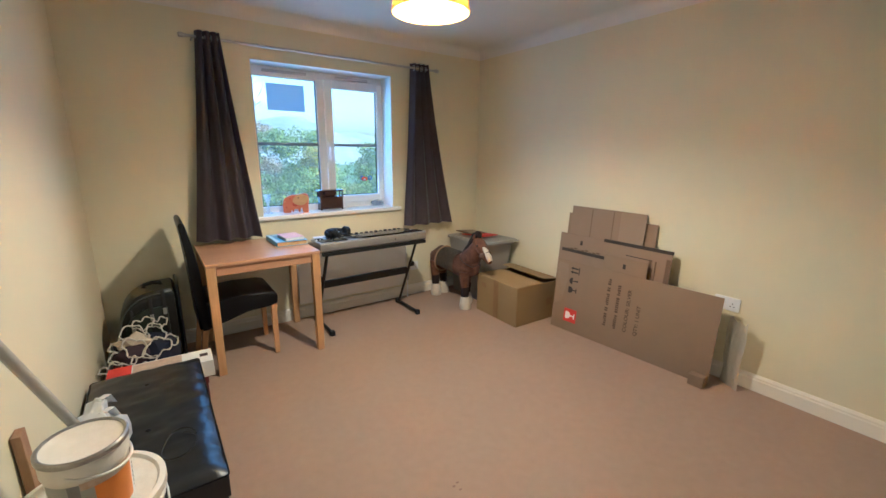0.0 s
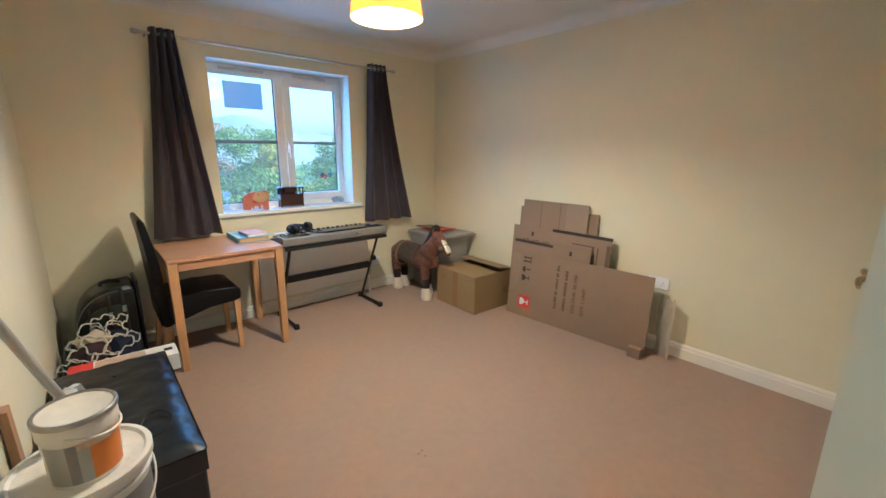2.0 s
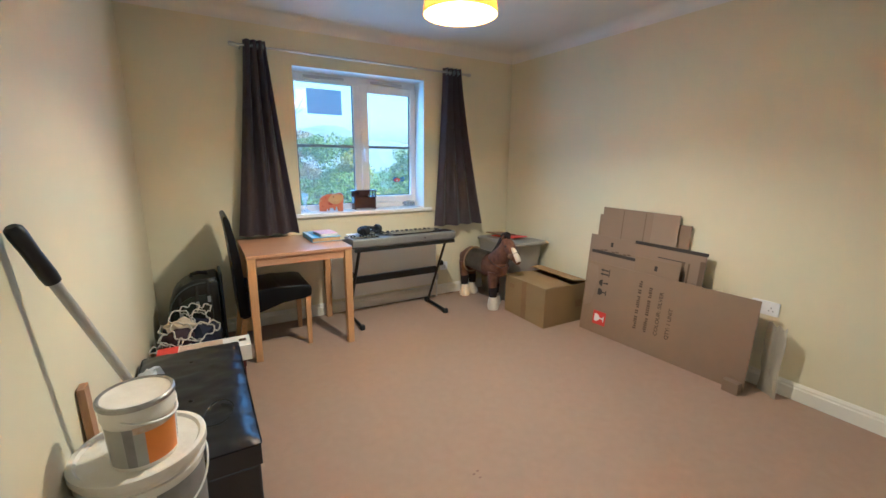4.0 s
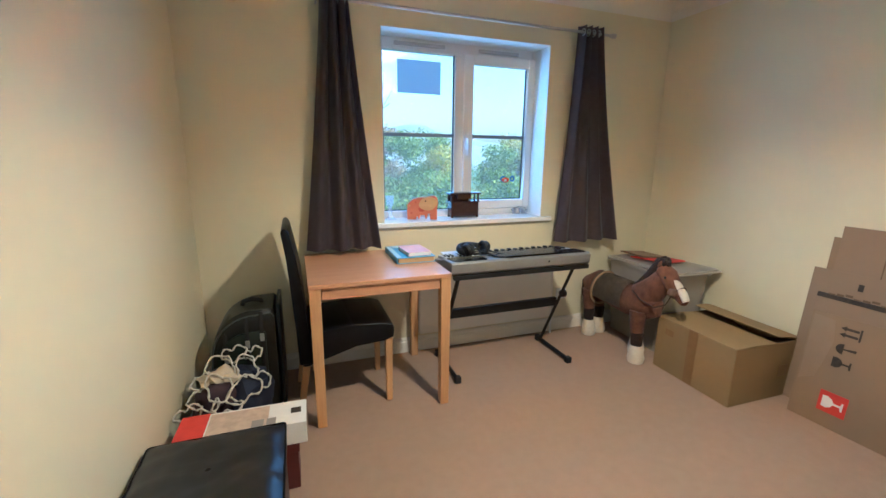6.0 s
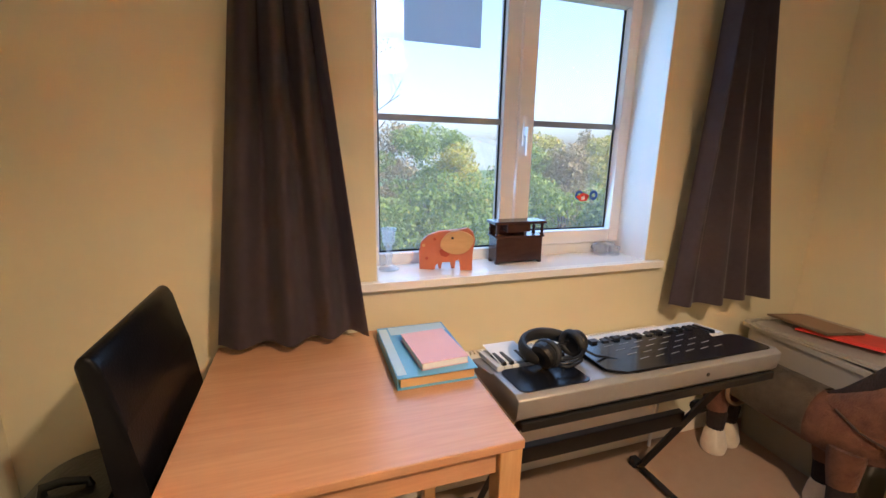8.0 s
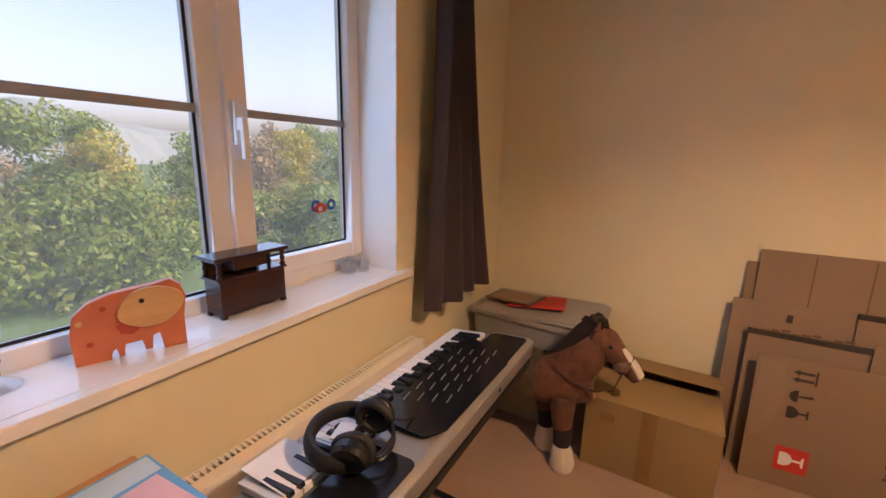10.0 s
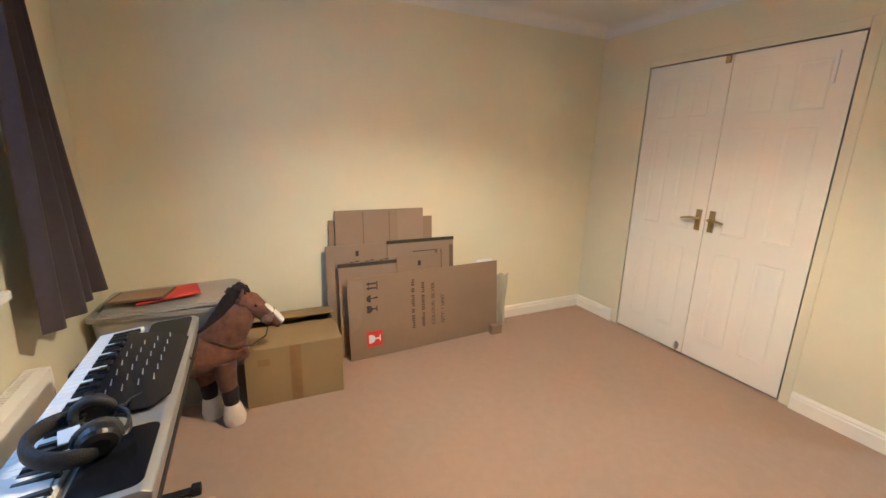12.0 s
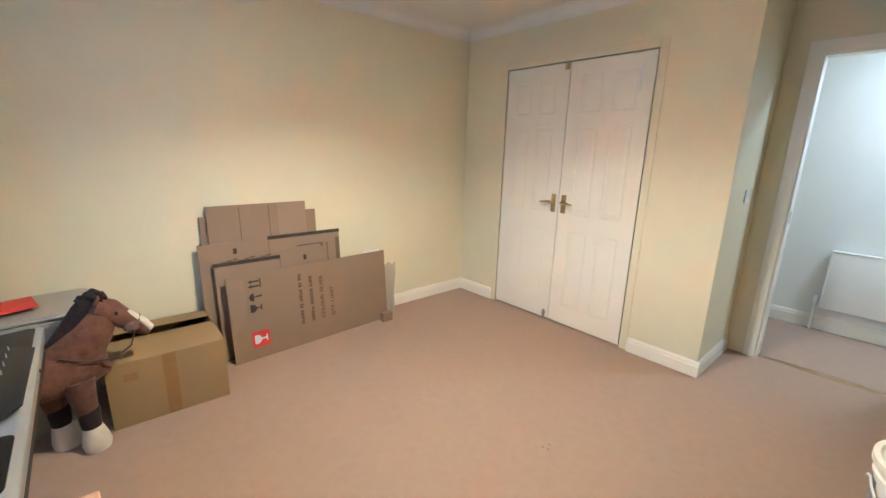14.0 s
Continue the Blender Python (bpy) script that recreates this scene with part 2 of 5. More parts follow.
solid("wall_doorway", boxes((EX1, XP + 0.1, YD - 0.1, YD, -0.1, H), (X0 - 0.1, EX0, YD - 0.1, YD, -0.1, H), (EX0, EX1, YD - 0.1, YD, EZ, H)),
      M_WALL, "magnolia painted wall with the open doorway to the hall", "wall")
for nm, b in (("wall_hall_1", (-0.3, 2.6, -5.40, -5.30, -0.1, H)), ("wall_hall_2", (-0.4, -0.3, -5.40, YD - 0.1, -0.1, H)), ("wall_hall_3", (2.5, 2.6, -5.30, -4.35, -0.1, H)), ("wall_hall_4", (-0.3, X0 - 0.1, YD - 0.1, YD, -0.1, H))):
    solid(nm, boxes(b), M_HALL, "white painted plain hall wall beyond the doorway", "wall")

# reveal lining and window board
solid("window_reveal", boxes((WX0, WX0 + 0.004, 0.001, 0.20, WZ0, WZ1), (WX1 - 0.004, WX1, 0.001, 0.20, WZ0, WZ1), (WX0 + 0.004, WX1 - 0.004, 0.001, 0.20, WZ1 - 0.004, WZ1)),
      M_REVEAL, "white painted plaster reveal of the window", "window reveal")
solid("window_sill", boxes((WX0, WX1, -0.001, 0.20, WZ0 - 0.03, WZ0), (1.92, 3.245, -0.034, -0.001, WZ0 - 0.03, WZ0)), M_SILL, "white gloss-painted window board with a square nose", "window sill", bevel=0.003)


def baseboard(name, x0, y0, x1, y1, nx, ny, h=0.105):
    """Moulded skirting along a wall line; (nx, ny) points into the room."""
    bm = bmesh.new()
    prof = [(0, 0), (0.017, 0), (0.017, h - 0.032), (0.013, h - 0.026), (0.013, h - 0.014), (0.009, h - 0.007), (0.005, h), (0, h)]
    loft(bm, [[Vector((x + nx * a, y + ny * a, b)) for a, b in prof] for x, y in ((x0, y0), (x1, y1))])
    return solid(name, bm, M_GLOSS, "white gloss moulded skirting board", "skirting board")


def coving(name, x0, y0, x1, y1, nx, ny, r=0.085):
    """Concave plaster coving where a wall meets the ceiling."""
    bm = bmesh.new()
    prof = [(r - r * math.cos(a), H - r + r * math.sin(a)) for a in np.linspace(0, math.pi / 2, 9)] + [(0, H)]
    loft(bm, [[Vector((x + nx * a, y + ny * a, b)) for a, b in prof] for x, y in ((x0, y0), (x1, y1))])
    return solid(name, bm, M_CEIL, "white painted plaster coving under the ceiling", "coving", smooth=True)


coving("coving_north", X0, 0, X1, 0, 0, -1)
coving("coving_east", X1, 0, X1, YB, -1, 0)
coving("coving_south", XP, YB, X1, YB, 0, 1)
coving("coving_west", X0, 0, X0, YD, 1, 0)
coving("coving_recess", XP, YB, XP, YD, -1, 0)

baseboard("baseboard_north", X0, 0, X1, 0, 0, -1)
baseboard("baseboard_east", X1, -0.018, X1, YB, -1, 0)
baseboard("baseboard_west", X0, -0.018, X0, YD, 1, 0)
baseboard("baseboard_pier", XP - 0.017, YB, DX0 - 0.06, YB, 0, 1)
baseboard("baseboard_south", DX1 + 0.06, YB, X1 - 0.018, YB, 0, 1)
baseboard("baseboard_recess", XP, YB, XP, YD, -1, 0)
baseboard("baseboard_hall", -0.3, -5.30, 2.5, -5.30, 0, 1, 0.12)

# ---- window ----
window = thing("window_1", (0, 0, 0), 0, "white plastic double casement window with grey glazing bars", "window", kind="structure")
FY0, FY1 = 0.20, 0.262
GX0, GXM0, GXM1, GX1 = 2.052, 2.553, 2.684, 3.118
part("window_frame", boxes((WX0 - 0.02, WX0 + 0.045, FY0, FY1, WZ0 - 0.01, WZ1 + 0.02), (WX1 - 0.03, WX1 + 0.09, FY0, FY1, WZ0 - 0.01, WZ1 + 0.02),
     (WX0 + 0.045, WX1 - 0.03, FY0, FY1, WZ1 - 0.075, WZ1 + 0.02), (WX0 + 0.045, WX1 - 0.03, FY0, FY1, WZ0 - 0.01, 0.972), (GXM0, GXM0 + 0.07, FY0, FY1, 0.972, WZ1 - 0.075)),
     M_UPVC, window, "", 0.004)
part("casement", boxes((GXM0 + 0.062, GXM1, FY0 - 0.018, FY0 + 0.03, 0.975, 2.04), (GX1, GX1 + 0.062, FY0 - 0.018, FY0 + 0.03, 0.975, 2.04),
     (GXM1, GX1, FY0 - 0.018, FY0 + 0.03, 1.975, 2.04), (GXM1, GX1, FY0 - 0.018, FY0 + 0.03, 0.975, 1.036)), M_UPVC, window, "white opening casement frame", 0.005)
for x0, x1, z0, z1, y in ((GX0 - 0.01, GXM0, 0.972, 2.025, 0.232), (GXM1, GX1, 1.036, 1.975, 0.225)):
    p = part("pane", boxes((x0, x1, y, y + 0.004, z0, z1)), M_GLASS, window, "clear glass pane")
    p.visible_shadow = False
    part("gasket", boxes((x0, x0 + 0.007, y - 0.006, y - 0.001, z0, z1), (x1 - 0.007, x1, y - 0.006, y - 0.001, z0, z1), (x0 + 0.007, x1 - 0.007, y - 0.006, y - 0.001, z0, z0 + 0.007)), M_RUBBER, window, "thin black rubber gasket")
    part("glazing_bar", boxes((x0, x1, y - 0.014, y - 0.007, 1.482, 1.506)), mat("grey_glazing_bar", (0.30, 0.31, 0.33), rough=0.5), window, "narrow grey glazing bar", 0.002)
bm = boxes((2.630, 2.652, FY0 - 0.034, FY0 - 0.019, 1.40, 1.52), (2.632, 2.650, FY0 - 0.052, FY0 - 0.034, 1.44, 1.475))
box(bm, -0.009, 0.009, -0.008, 0.008, -0.115, 0.0, Matrix.Translation((2.641, FY0 - 0.056, 1.475)))
part("handle", bm, M_UPVC, window, "white window handle", 0.003)
for x0, x1 in ((2.12, 2.47), (2.72, 3.03)):
    part("trickle_vent", boxes((x0, x1, FY0 - 0.016, FY0 - 0.001, 2.052, 2.074)), mat("grey_vent_plastic", (0.55, 0.55, 0.56), rough=0.5), window, "slim trickle vent", 0.003)

# ---- wardrobe doors ----


def door_leaf(name, x0, x1, lever):
    """Moulded six-panel leaf; lever is -1 or 1, the side to which its handle points."""
    d = thing(name, (0, 0, 0), 0, "closed white moulded six-panel wardrobe door with a brass lever", "door", "wardrobe doors", "structure")
    y1 = YB - 0.006
    w = x1 - x0
    xs = [x0 + (0.008 if lever < 0 else 0.001), x0 + 0.11, x0 + w / 2 - 0.045, x0 + w / 2 + 0.045, x1 - 0.11, x1 - 0.001]
    zs = [0.012, 0.17, 0.80, 0.93, 1.60, 1.69, 1.95, DZ - 0.006]
    bm = bmesh.new()
    box(bm, xs[0], xs[5], y1 - 0.036, y1 - 0.008, zs[0], zs[7])
    for a, b in ((0, 1), (2, 3), (4, 5)):
        box(bm, xs[a], xs[b], y1 - 0.008, y1, zs[0], zs[7])
    for a, b in ((1, 2), (3, 4)):
        for c, e in ((0, 1), (2, 3), (4, 5), (6, 7)):
            box(bm, xs[a], xs[b], y1 - 0.008, y1, zs[c], zs[e])
    part("leaf", bm, M_DOOR, d)
    for a, b in ((1, 2), (3, 4)):
        for c, e in ((1, 2), (3, 4), (5, 6)):
            bm = bmesh.new()
            r0 = [(xs[a], zs[c]), (xs[b], zs[c]), (xs[b], zs[e]), (xs[a], zs[e])]

            def inset(q, k):
                return [(r0[0][0] + k, r0[0][1] + k), (r0[1][0] - k, r0[1][1] + k), (r0[2][0] - k, r0[2][1] - k), (r0[3][0] + k, r0[3][1] - k)]
            loft(bm, [[Vector((x, y1 - 0.008 + yy, z)) for x, z in inset(r0, k)] for k, yy in ((0.0005, 0.0078), (0.012, 0.0052), (0.020, 0.0052), (0.040, 0.0070))], cap=False)
            bm.faces.new([bm.verts.new((x, y1 - 0.001, z)) for x, z in inset(r0, 0.040)][::-1])
            part("panel", bm, M_DOOR, d)
    xe = x1 - 0.045 if lever < 0 else x0 + 0.045
    hd = part("handle_plate", boxes((xe - 0.020, xe + 0.020, y1, y1 + 0.008, 0.93, 1.075)), M_BRASS, d, "brass backplate", 0.003)
    bm = bmesh.new()
    tube(bm, [(xe, y1 + 0.008, 1.015), (xe, y1 + 0.05, 1.015)], 0.009, 12)
    tube(bm, [(xe, y1 + 0.045, 1.015), (xe - lever * -0.03, y1 + 0.05, 1.017), (xe + lever * 0.07, y1 + 0.05, 1.012), (xe + lever * 0.10, y1 + 0.046, 1.006)], [0.009, 0.010, 0.008, 0.006], 12)
    part("lever", bm, M_BRASS, d, "curved brass lever", smooth=True)
    return d


MID = 3.137
left_leaf = door_leaf("door_1", DX0 + 0.002, MID - 0.0015, -1)
right_leaf = door_leaf("door_2", MID + 0.0015, DX1 - 0.002, 1)
part("catch", boxes((MID + 0.010, MID + 0.040, YB - 0.006, YB + 0.012, 2.005, 2.05)), M_BRASS, right_leaf, "small ball catch", 0.003)
bm = bmesh.new()
tube(bm, [(MID + 0.045, YB + 0.004, 0.02), (MID + 0.045, YB + 0.004, 0.085)], 0.007, 10)
box(bm, MID + 0.03, MID + 0.06, YB - 0.006, YB + 0.004, 0.035, 0.075)
part("bolt", bm, M_STEEL, right_leaf, "small steel bolt")
part("hook", boxes((2.60, 2.616, YB - 0.006, YB + 0.002, 1.82, 1.98)), M_WHITE, left_leaf, "narrow white strip high on the door", 0.001)
solid("door_frame_1", boxes((DX0 - 0.055, DX0, YB - 0.09, YB + 0.004, 0, DZ + 0.055), (DX1, DX1 + 0.055, YB - 0.09, YB + 0.004, 0, DZ + 0.055), (DX0, DX1, YB - 0.09, YB + 0.004, DZ, DZ + 0.055)),
      M_WALL, "flush painted wardrobe door lining", "door frame", bevel=0.003)
solid("door_frame_2", boxes((EX1 - 0.025, EX1, YD - 0.104, YD + 0.002, 0, EZ), (EX0, EX0 + 0.025, YD - 0.104, YD + 0.002, 0, EZ), (EX0 + 0.025, EX1 - 0.025, YD - 0.104, YD + 0.002, EZ - 0.025, EZ),
      (EX1 - 0.012, EX1 + 0.055, YD + 0.002, YD + 0.016, 0, EZ + 0.06), (EX0 - 0.055, EX0 + 0.012, YD + 0.002, YD + 0.016, 0, EZ + 0.06), (EX0 + 0.012, EX1 - 0.012, YD + 0.002, YD + 0.016, EZ - 0.012, EZ + 0.06)),
      M_GLOSS, "white gloss door lining and architrave of the open doorway", "door frame")
solid("strike_plate", boxes((EX1 - 0.0275, EX1 - 0.025, YD - 0.06, YD - 0.03, 0.98, 1.06)), M_STEEL, "steel strike plate on the door lining", "strike plate")
solid("threshold", boxes((EX0, EX1, YD - 0.07, YD - 0.03, 0.0, 0.006)), M_BRASS, "thin metal carpet threshold strip in the doorway", "threshold", bevel=0.002)

# ---- pendant lamp ----
lamp = thing("pendant_lamp", (LAMP[0], LAMP[1], LAMP[2]), 0, "mustard yellow fabric drum pendant lamp, switched on", "lamp")
bm = bmesh.new()
lathe(bm, [(0.180, 0.0), (0.178, 0.01), (0.150, 0.20), (0.147, 0.20), (0.174, 0.01), (0.176, 0.0), (0.180, 0.0)], 48, cap=False)
part("shade", bm, thin("mustard_shade_cloth", (0.62, 0.31, 0.03), 0.38), lamp, "mustard yellow fabric shade", smooth=True)
bm = bmesh.new()
for a in (0, 120, 240):
    tube(bm, [(0.02 * math.cos(radians(a)), 0.02 * math.sin(radians(a)), 0.185), (0.148 * math.cos(radians(a)), 0.148 * math.sin(radians(a)), 0.19)], 0.002, 6)
part("spider", bm, M_WHITE, lamp)
bm = bmesh.new()
tube(bm, [(0, 0, 0.19), (0, 0, H - LAMP[2] - 0.03)], 0.003, 8)
part("cord", bm, M_WHITE, lamp)
bm = bmesh.new()
lathe(bm, [(0.018, 0.145), (0.02, 0.19), (0.012, 0.20)], 16)
part("bulb_holder", bm, M_WHITE, lamp)
bm = bmesh.new()
lathe(bm, [(0.012, 0.146), (0.026, 0.140), (0.027, 0.133), (0.012, 0.128)], 20)
part("bulb", bm, glow("lit_bulb_glass", (1.0, 0.85, 0.62), 30), lamp, "glowing bulb", smooth=True)
bm = bmesh.new()
lathe(bm, [(0.045, H - LAMP[2] - 0.03), (0.05, H - LAMP[2] - 0.012), (0.05, H - LAMP[2])], 24)
part("ceiling_rose", bm, M_WHITE, lamp, smooth=True)

# ---- curtains ----


def curtain(name, top0, top1, bot0, bot1, ztop, zbot, folds, y, seed):
    """A drawn-back curtain: pleated at the rod, fanning out to the hem."""
    bm = bmesh.new()
    cols, rows_n = 110, 40
    grid = []
    rnd = random.Random(seed)
    ph = [rnd.uniform(0, 6.28) for _ in range(4)]
    for j in range(rows_n + 1):
        v = j / rows_n
        z = ztop + (zbot - ztop) * v
        row = []
        for i in range(cols + 1):
            u = i / cols
            g = v ** 1.15
            a = top0 + (bot0 - top0) * g
            b = top1 + (bot1 - top1) * g
            x = a + (b - a) * u + 0.010 * math.sin(6.28 * folds * u + ph[1]) * (1 - v)
            depth = 0.030 - 0.006 * v
            yy = y + depth * math.sin(6.28 * folds * (u + 0.03 * v * math.sin(5 * u + ph[2])) + ph[0]) + 0.012 * math.sin(9 * u + 3 * v + ph[3]) * v - 0.03 * v
            row.append(bm.verts.new((x, yy, z + 0.0025 * math.sin(6.28 * folds * u + ph[0]) * v)))
        grid.append(row)
    for r0, r1 in zip(grid, grid[1:]):
        for i in range(cols):
            bm.faces.new((r0[i], r0[i + 1], r1[i + 1], r1[i]))
    bmesh.ops.solidify(bm, geom=list(bm.faces), thickness=0.003)
    c = thing(name, (0, 0, 0), 0, "dark aubergine eyelet curtain drawn open beside the window", "curtain", "pair of curtains")
    part("cloth", bm, M_CURTAIN, c, smooth=True)
    for k in range(4):
        bm = bmesh.new()
        xx = top0 + (top1 - top0) * (k + 0.5) / 4
        pts = [(xx, POLE_Y + 0.020 * math.cos(t), POLE_Z + 0.020 * math.sin(t)) for t in np.linspace(0, 6.283, 17)]
        tube(bm, pts, 0.004, 8, cap=False)
        part("eyelet", bm, M_STEEL, c, "steel eyelet", smooth=True)
    return c


POLE_Y, POLE_Z = -0.095, 2.175
curtain("curtain", 1.655, 1.80, 1.505, 1.945, 2.215, 0.790, 3.4, POLE_Y, 3)
curtain("curtain", 3.335, 3.50, 3.235, 3.765, 2.215, 0.745, 3.6, POLE_Y, 8)
pole = thing("curtain_pole", (0, 0, 0), 0, "slim brushed steel curtain pole above the window", "curtain pole")
bm = bmesh.new()
tube(bm, [(1.60, POLE_Y, POLE_Z), (3.58, POLE_Y, POLE_Z)], 0.009, 14)
part("rod", bm, M_STEEL, pole, smooth=True)
for x, s in ((1.60, -1), (3.58, 1)):
    bm = bmesh.new()
    tube(bm, [(x, POLE_Y, POLE_Z), (x + s * 0.012, POLE_Y, POLE_Z), (x + s * 0.016, POLE_Y, POLE_Z), (x + s * 0.04, POLE_Y, POLE_Z), (x + s * 0.046, POLE_Y, POLE_Z)], [0.012, 0.012, 0.016, 0.016, 0.010], 16)
    part("finial", bm, M_STEEL, pole, smooth=True)
for x in (1.635, 3.535):
    bm = bmesh.new()
    tube(bm, [(x, 0.0, POLE_Z - 0.005), (x, POLE_Y, POLE_Z - 0.005)], 0.006, 10)
    part("bracket", bm, M_STEEL, pole)

# ---- dining table used as a desk ----
TZ = 0.755
desk = thing("desk", (0, 0, 0), 0, "small square beech-veneer table used as a desk", "table")
TX0, TX1, TY0, TY1 = 1.490, 2.204, -0.694, -0.030
part("tabletop", boxes((TX0, TX1, TY0, TY1, TZ - 0.022, TZ)), M_BEECH, desk, "", 0.003)
for y0 in (TY0 + 0.016, TY1 - 0.036):
    part("apron", boxes((TX0 + 0.06, TX1 - 0.06, y0, y0 + 0.02, TZ - 0.082, TZ - 0.022)), M_BEECH, desk, "", 0.002)
for x0 in (TX0 + 0.016, TX1 - 0.036):
    part("apron", boxes((x0, x0 + 0.02, TY0 + 0.06, TY1 - 0.06, TZ - 0.082, TZ - 0.022)), M_BEECH, desk, "", 0.002)
for x in (TX0 + 0.030, TX1 - 0.030):
    for y in (TY0 + 0.030, TY1 - 0.030):
        bm = bmesh.new()
        a, b = 0.027, 0.023
        loft(bm, [[Vector((x + sx * k, y + sy * k, z)) for sx, sy in ((-1, -1), (1, -1), (1, 1), (-1, 1))] for z, k in ((0, b), (TZ - 0.022, a))])
        part("leg", bm, M_BEECH_LEG, desk, "", 0.003)

# ---- dining chair ----
chair = thing("dining_chair", (0, 0, 0), 0, "black faux-leather high-back dining chair with beech legs, pushed under the table", "chair")
CY0, CY1 = -0.575, -0.145
bm = bmesh.new()
prof = [(1.505, 0.30), (1.480, 0.52), (1.466, 0.72), (1.448, 0.85), (1.424, 0.98), (1.413, 1.003), (1.395, 1.008), (1.384, 0.990), (1.402, 0.85), (1.412, 0.70), (1.424, 0.50), (1.430, 0.30)]
loft(bm, [[Vector((x, y, z)) for x, z in prof] for y in (CY0, CY1)])
part("backrest", bm, M_LEATHER, chair, "", 0.012, True, 3)
bm = bmesh.new()
prof = [(1.445, 0.46), (1.50, 0.475), (1.70, 0.485), (1.86, 0.48), (1.915, 0.465), (1.925, 0.44), (1.920, 0.385), (1.87, 0.375), (1.72, 0.365), (1.58, 0.335), (1.48, 0.285), (1.445, 0.285)]
loft(bm, [[Vector((x, y, z)) for x, z in prof] for y in (CY0 + 0.004, CY1 - 0.004)])
part("seat", bm, M_LEATHER, chair, "", 0.012, True, 3)
for x, y, lean in ((1.895, CY0 + 0.035, 0.0), (1.895, CY1 - 0.035, 0.0), (1.465, CY0 + 0.035, -0.045), (1.465, CY1 - 0.035, -0.045)):
    bm = bmesh.new()
    loft(bm, [[Vector((x + d + sx * k, y + sy * k, z)) for sx, sy in ((-1, -1), (1, -1), (1, 1), (-1, 1))] for z, k, d in ((0, 0.015, lean), (0.38 if lean == 0 else 0.30, 0.020, 0))])
    part("leg", bm, M_BEECH_LEG, chair, "", 0.003)

# ---- keyboard on its stand ----
KX0, KX1, KY0, KY1, KZ = 2.245, 3.172, -0.585, -0.285, 0.775
kb = thing("keyboard", (0, 0, 0), 0, "silver and black electronic keyboard on a folding stand", "keyboard")
bm = bmesh.new()
prof = [(KY1, 0.700), (KY1, 0.735), (KY1 - 0.135, 0.752), (KY1 - 0.15, 0.768), (KY0 + 0.02, KZ + 0.004), (KY0, KZ - 0.006), (KY0 + 0.006, 0.715), (KY0 + 0.02, 0.700)]
loft(bm, [[Vector((x, y, z)) for y, z in prof] for x in (KX0, KX1)])
part("case", bm, M_SILVER, kb, "", 0.004, True)
M_PANEL = mat("satin_black_panel", (0.006, 0.006, 0.008), (0.009, 0.009, 0.011), 30, 0.24, spec=0.35)
for x0, x1 in ((KX0 + 0.018, 2.475), (2.60, KX1 - 0.018)):
    bm = bmesh.new()
    slab(bm, rounded(x1 - x0, 0.130, 0.02), 0, 0.003, Matrix.Translation(((x0 + x1) / 2, KY0 + 0.083, KZ - 0.0005)) @ Matrix.Rotation(radians(-3.6), 4, 'X'))
    part("control_panel", bm, M_PANEL, kb, "black control panel", 0.001)
bm = bmesh.new()
lathe(bm, [(0.006, 0.0), (0.006, 0.002), (0.004, 0.003)], 12)
for q in bm.verts:
    q.co = Matrix.Translation((2.87, KY0 + 0.003, 0.742)) @ Matrix.Rotation(radians(90), 4, 'X') @ q.co
part("jack_socket", bm, M_BLACK, kb, "small round socket in the edge")
key_mesh, n_keys = None, 36
kw = (KX1 - KX0 - 0.05) / n_keys
black_mesh = None
for i in range(n_keys):
    x = KX0 + 0.025 + kw * i
    if key_mesh is None:
        bm = bmesh.new()
        box(bm, 0.0008, kw - 0.0008, -0.128, 0.004, 0.0, 0.016)
        k = part("white_key", bm, M_KEYW, kb, "", 0.0015, segs=1)
        key_mesh = k.data
    else:
        k = new("white_key", key_mesh)
        k.parent = kb
    k.matrix_local = pose(x, KY1, 0.738, -6.5, 0, 0)
    if i % 7 in (0, 1, 3, 4, 5) and i < n_keys - 1:
        if black_mesh is None:
            bm = bmesh.new()
            loft(bm, [[Vector((sx * (0.0062 - k2), y0, z)) for sx, y0 in ((-1, -0.128 ), (1, -0.128), (1, -0.042 + d), (-1, -0.042 + d))] for z, k2, d in ((0.016, 0, 0), (0.027, 0.0012, -0.008))])
            b = part("black_key", bm, M_BLACK, kb)
            black_mesh = b.data
        else:
            b = new("black_key", black_mesh)
            b.parent = kb
        b.matrix_local = pose(x + kw, KY1, 0.738, -6.5, 0, 0)

stand = thing("keyboard_stand", (0, 0, 0), 0, "black tubular folding keyboard stand", "stand")
for x in (2.325, 3.125):
    bm = bmesh.new()
    tube(bm, [(x, -0.135, 0.022), (x, -0.50, 0.022)], 0.016, 4)
    part("foot", bm, M_BLACKMETAL, stand)
    for y in (-0.135, -0.505):
        part("rubber_cap", boxes((x - 0.018, x + 0.018, y - 0.018, y + 0.018, 0.0, 0.042)), M_RUBBER, stand, "", 0.005)
    bm = bmesh.new()
    tube(bm, [(x, -0.17, 0.03), (x, -0.50, 0.69)], (0.014), 4)
    part("upright", bm, M_BLACKMETAL, stand)
    part("support_arm", boxes((x - 0.014, x + 0.014, -0.56, -0.30, 0.672, 0.698)), M_BLACKMETAL, stand, "", 0.003)
    bm = bmesh.new()
    lathe(bm, [(0.022, -0.02), (0.026, -0.01), (0.026, 0.012), (0.018, 0.02)], 10)
    for q in bm.verts:
        q.co = Matrix.Translation((x + 0.03 * (1 if x > 3 else -1), -0.36, 0.44)) @ Matrix.Rotation(radians(90), 4, 'Y') @ q.co
    part("knob", bm, M_BLACK, stand)
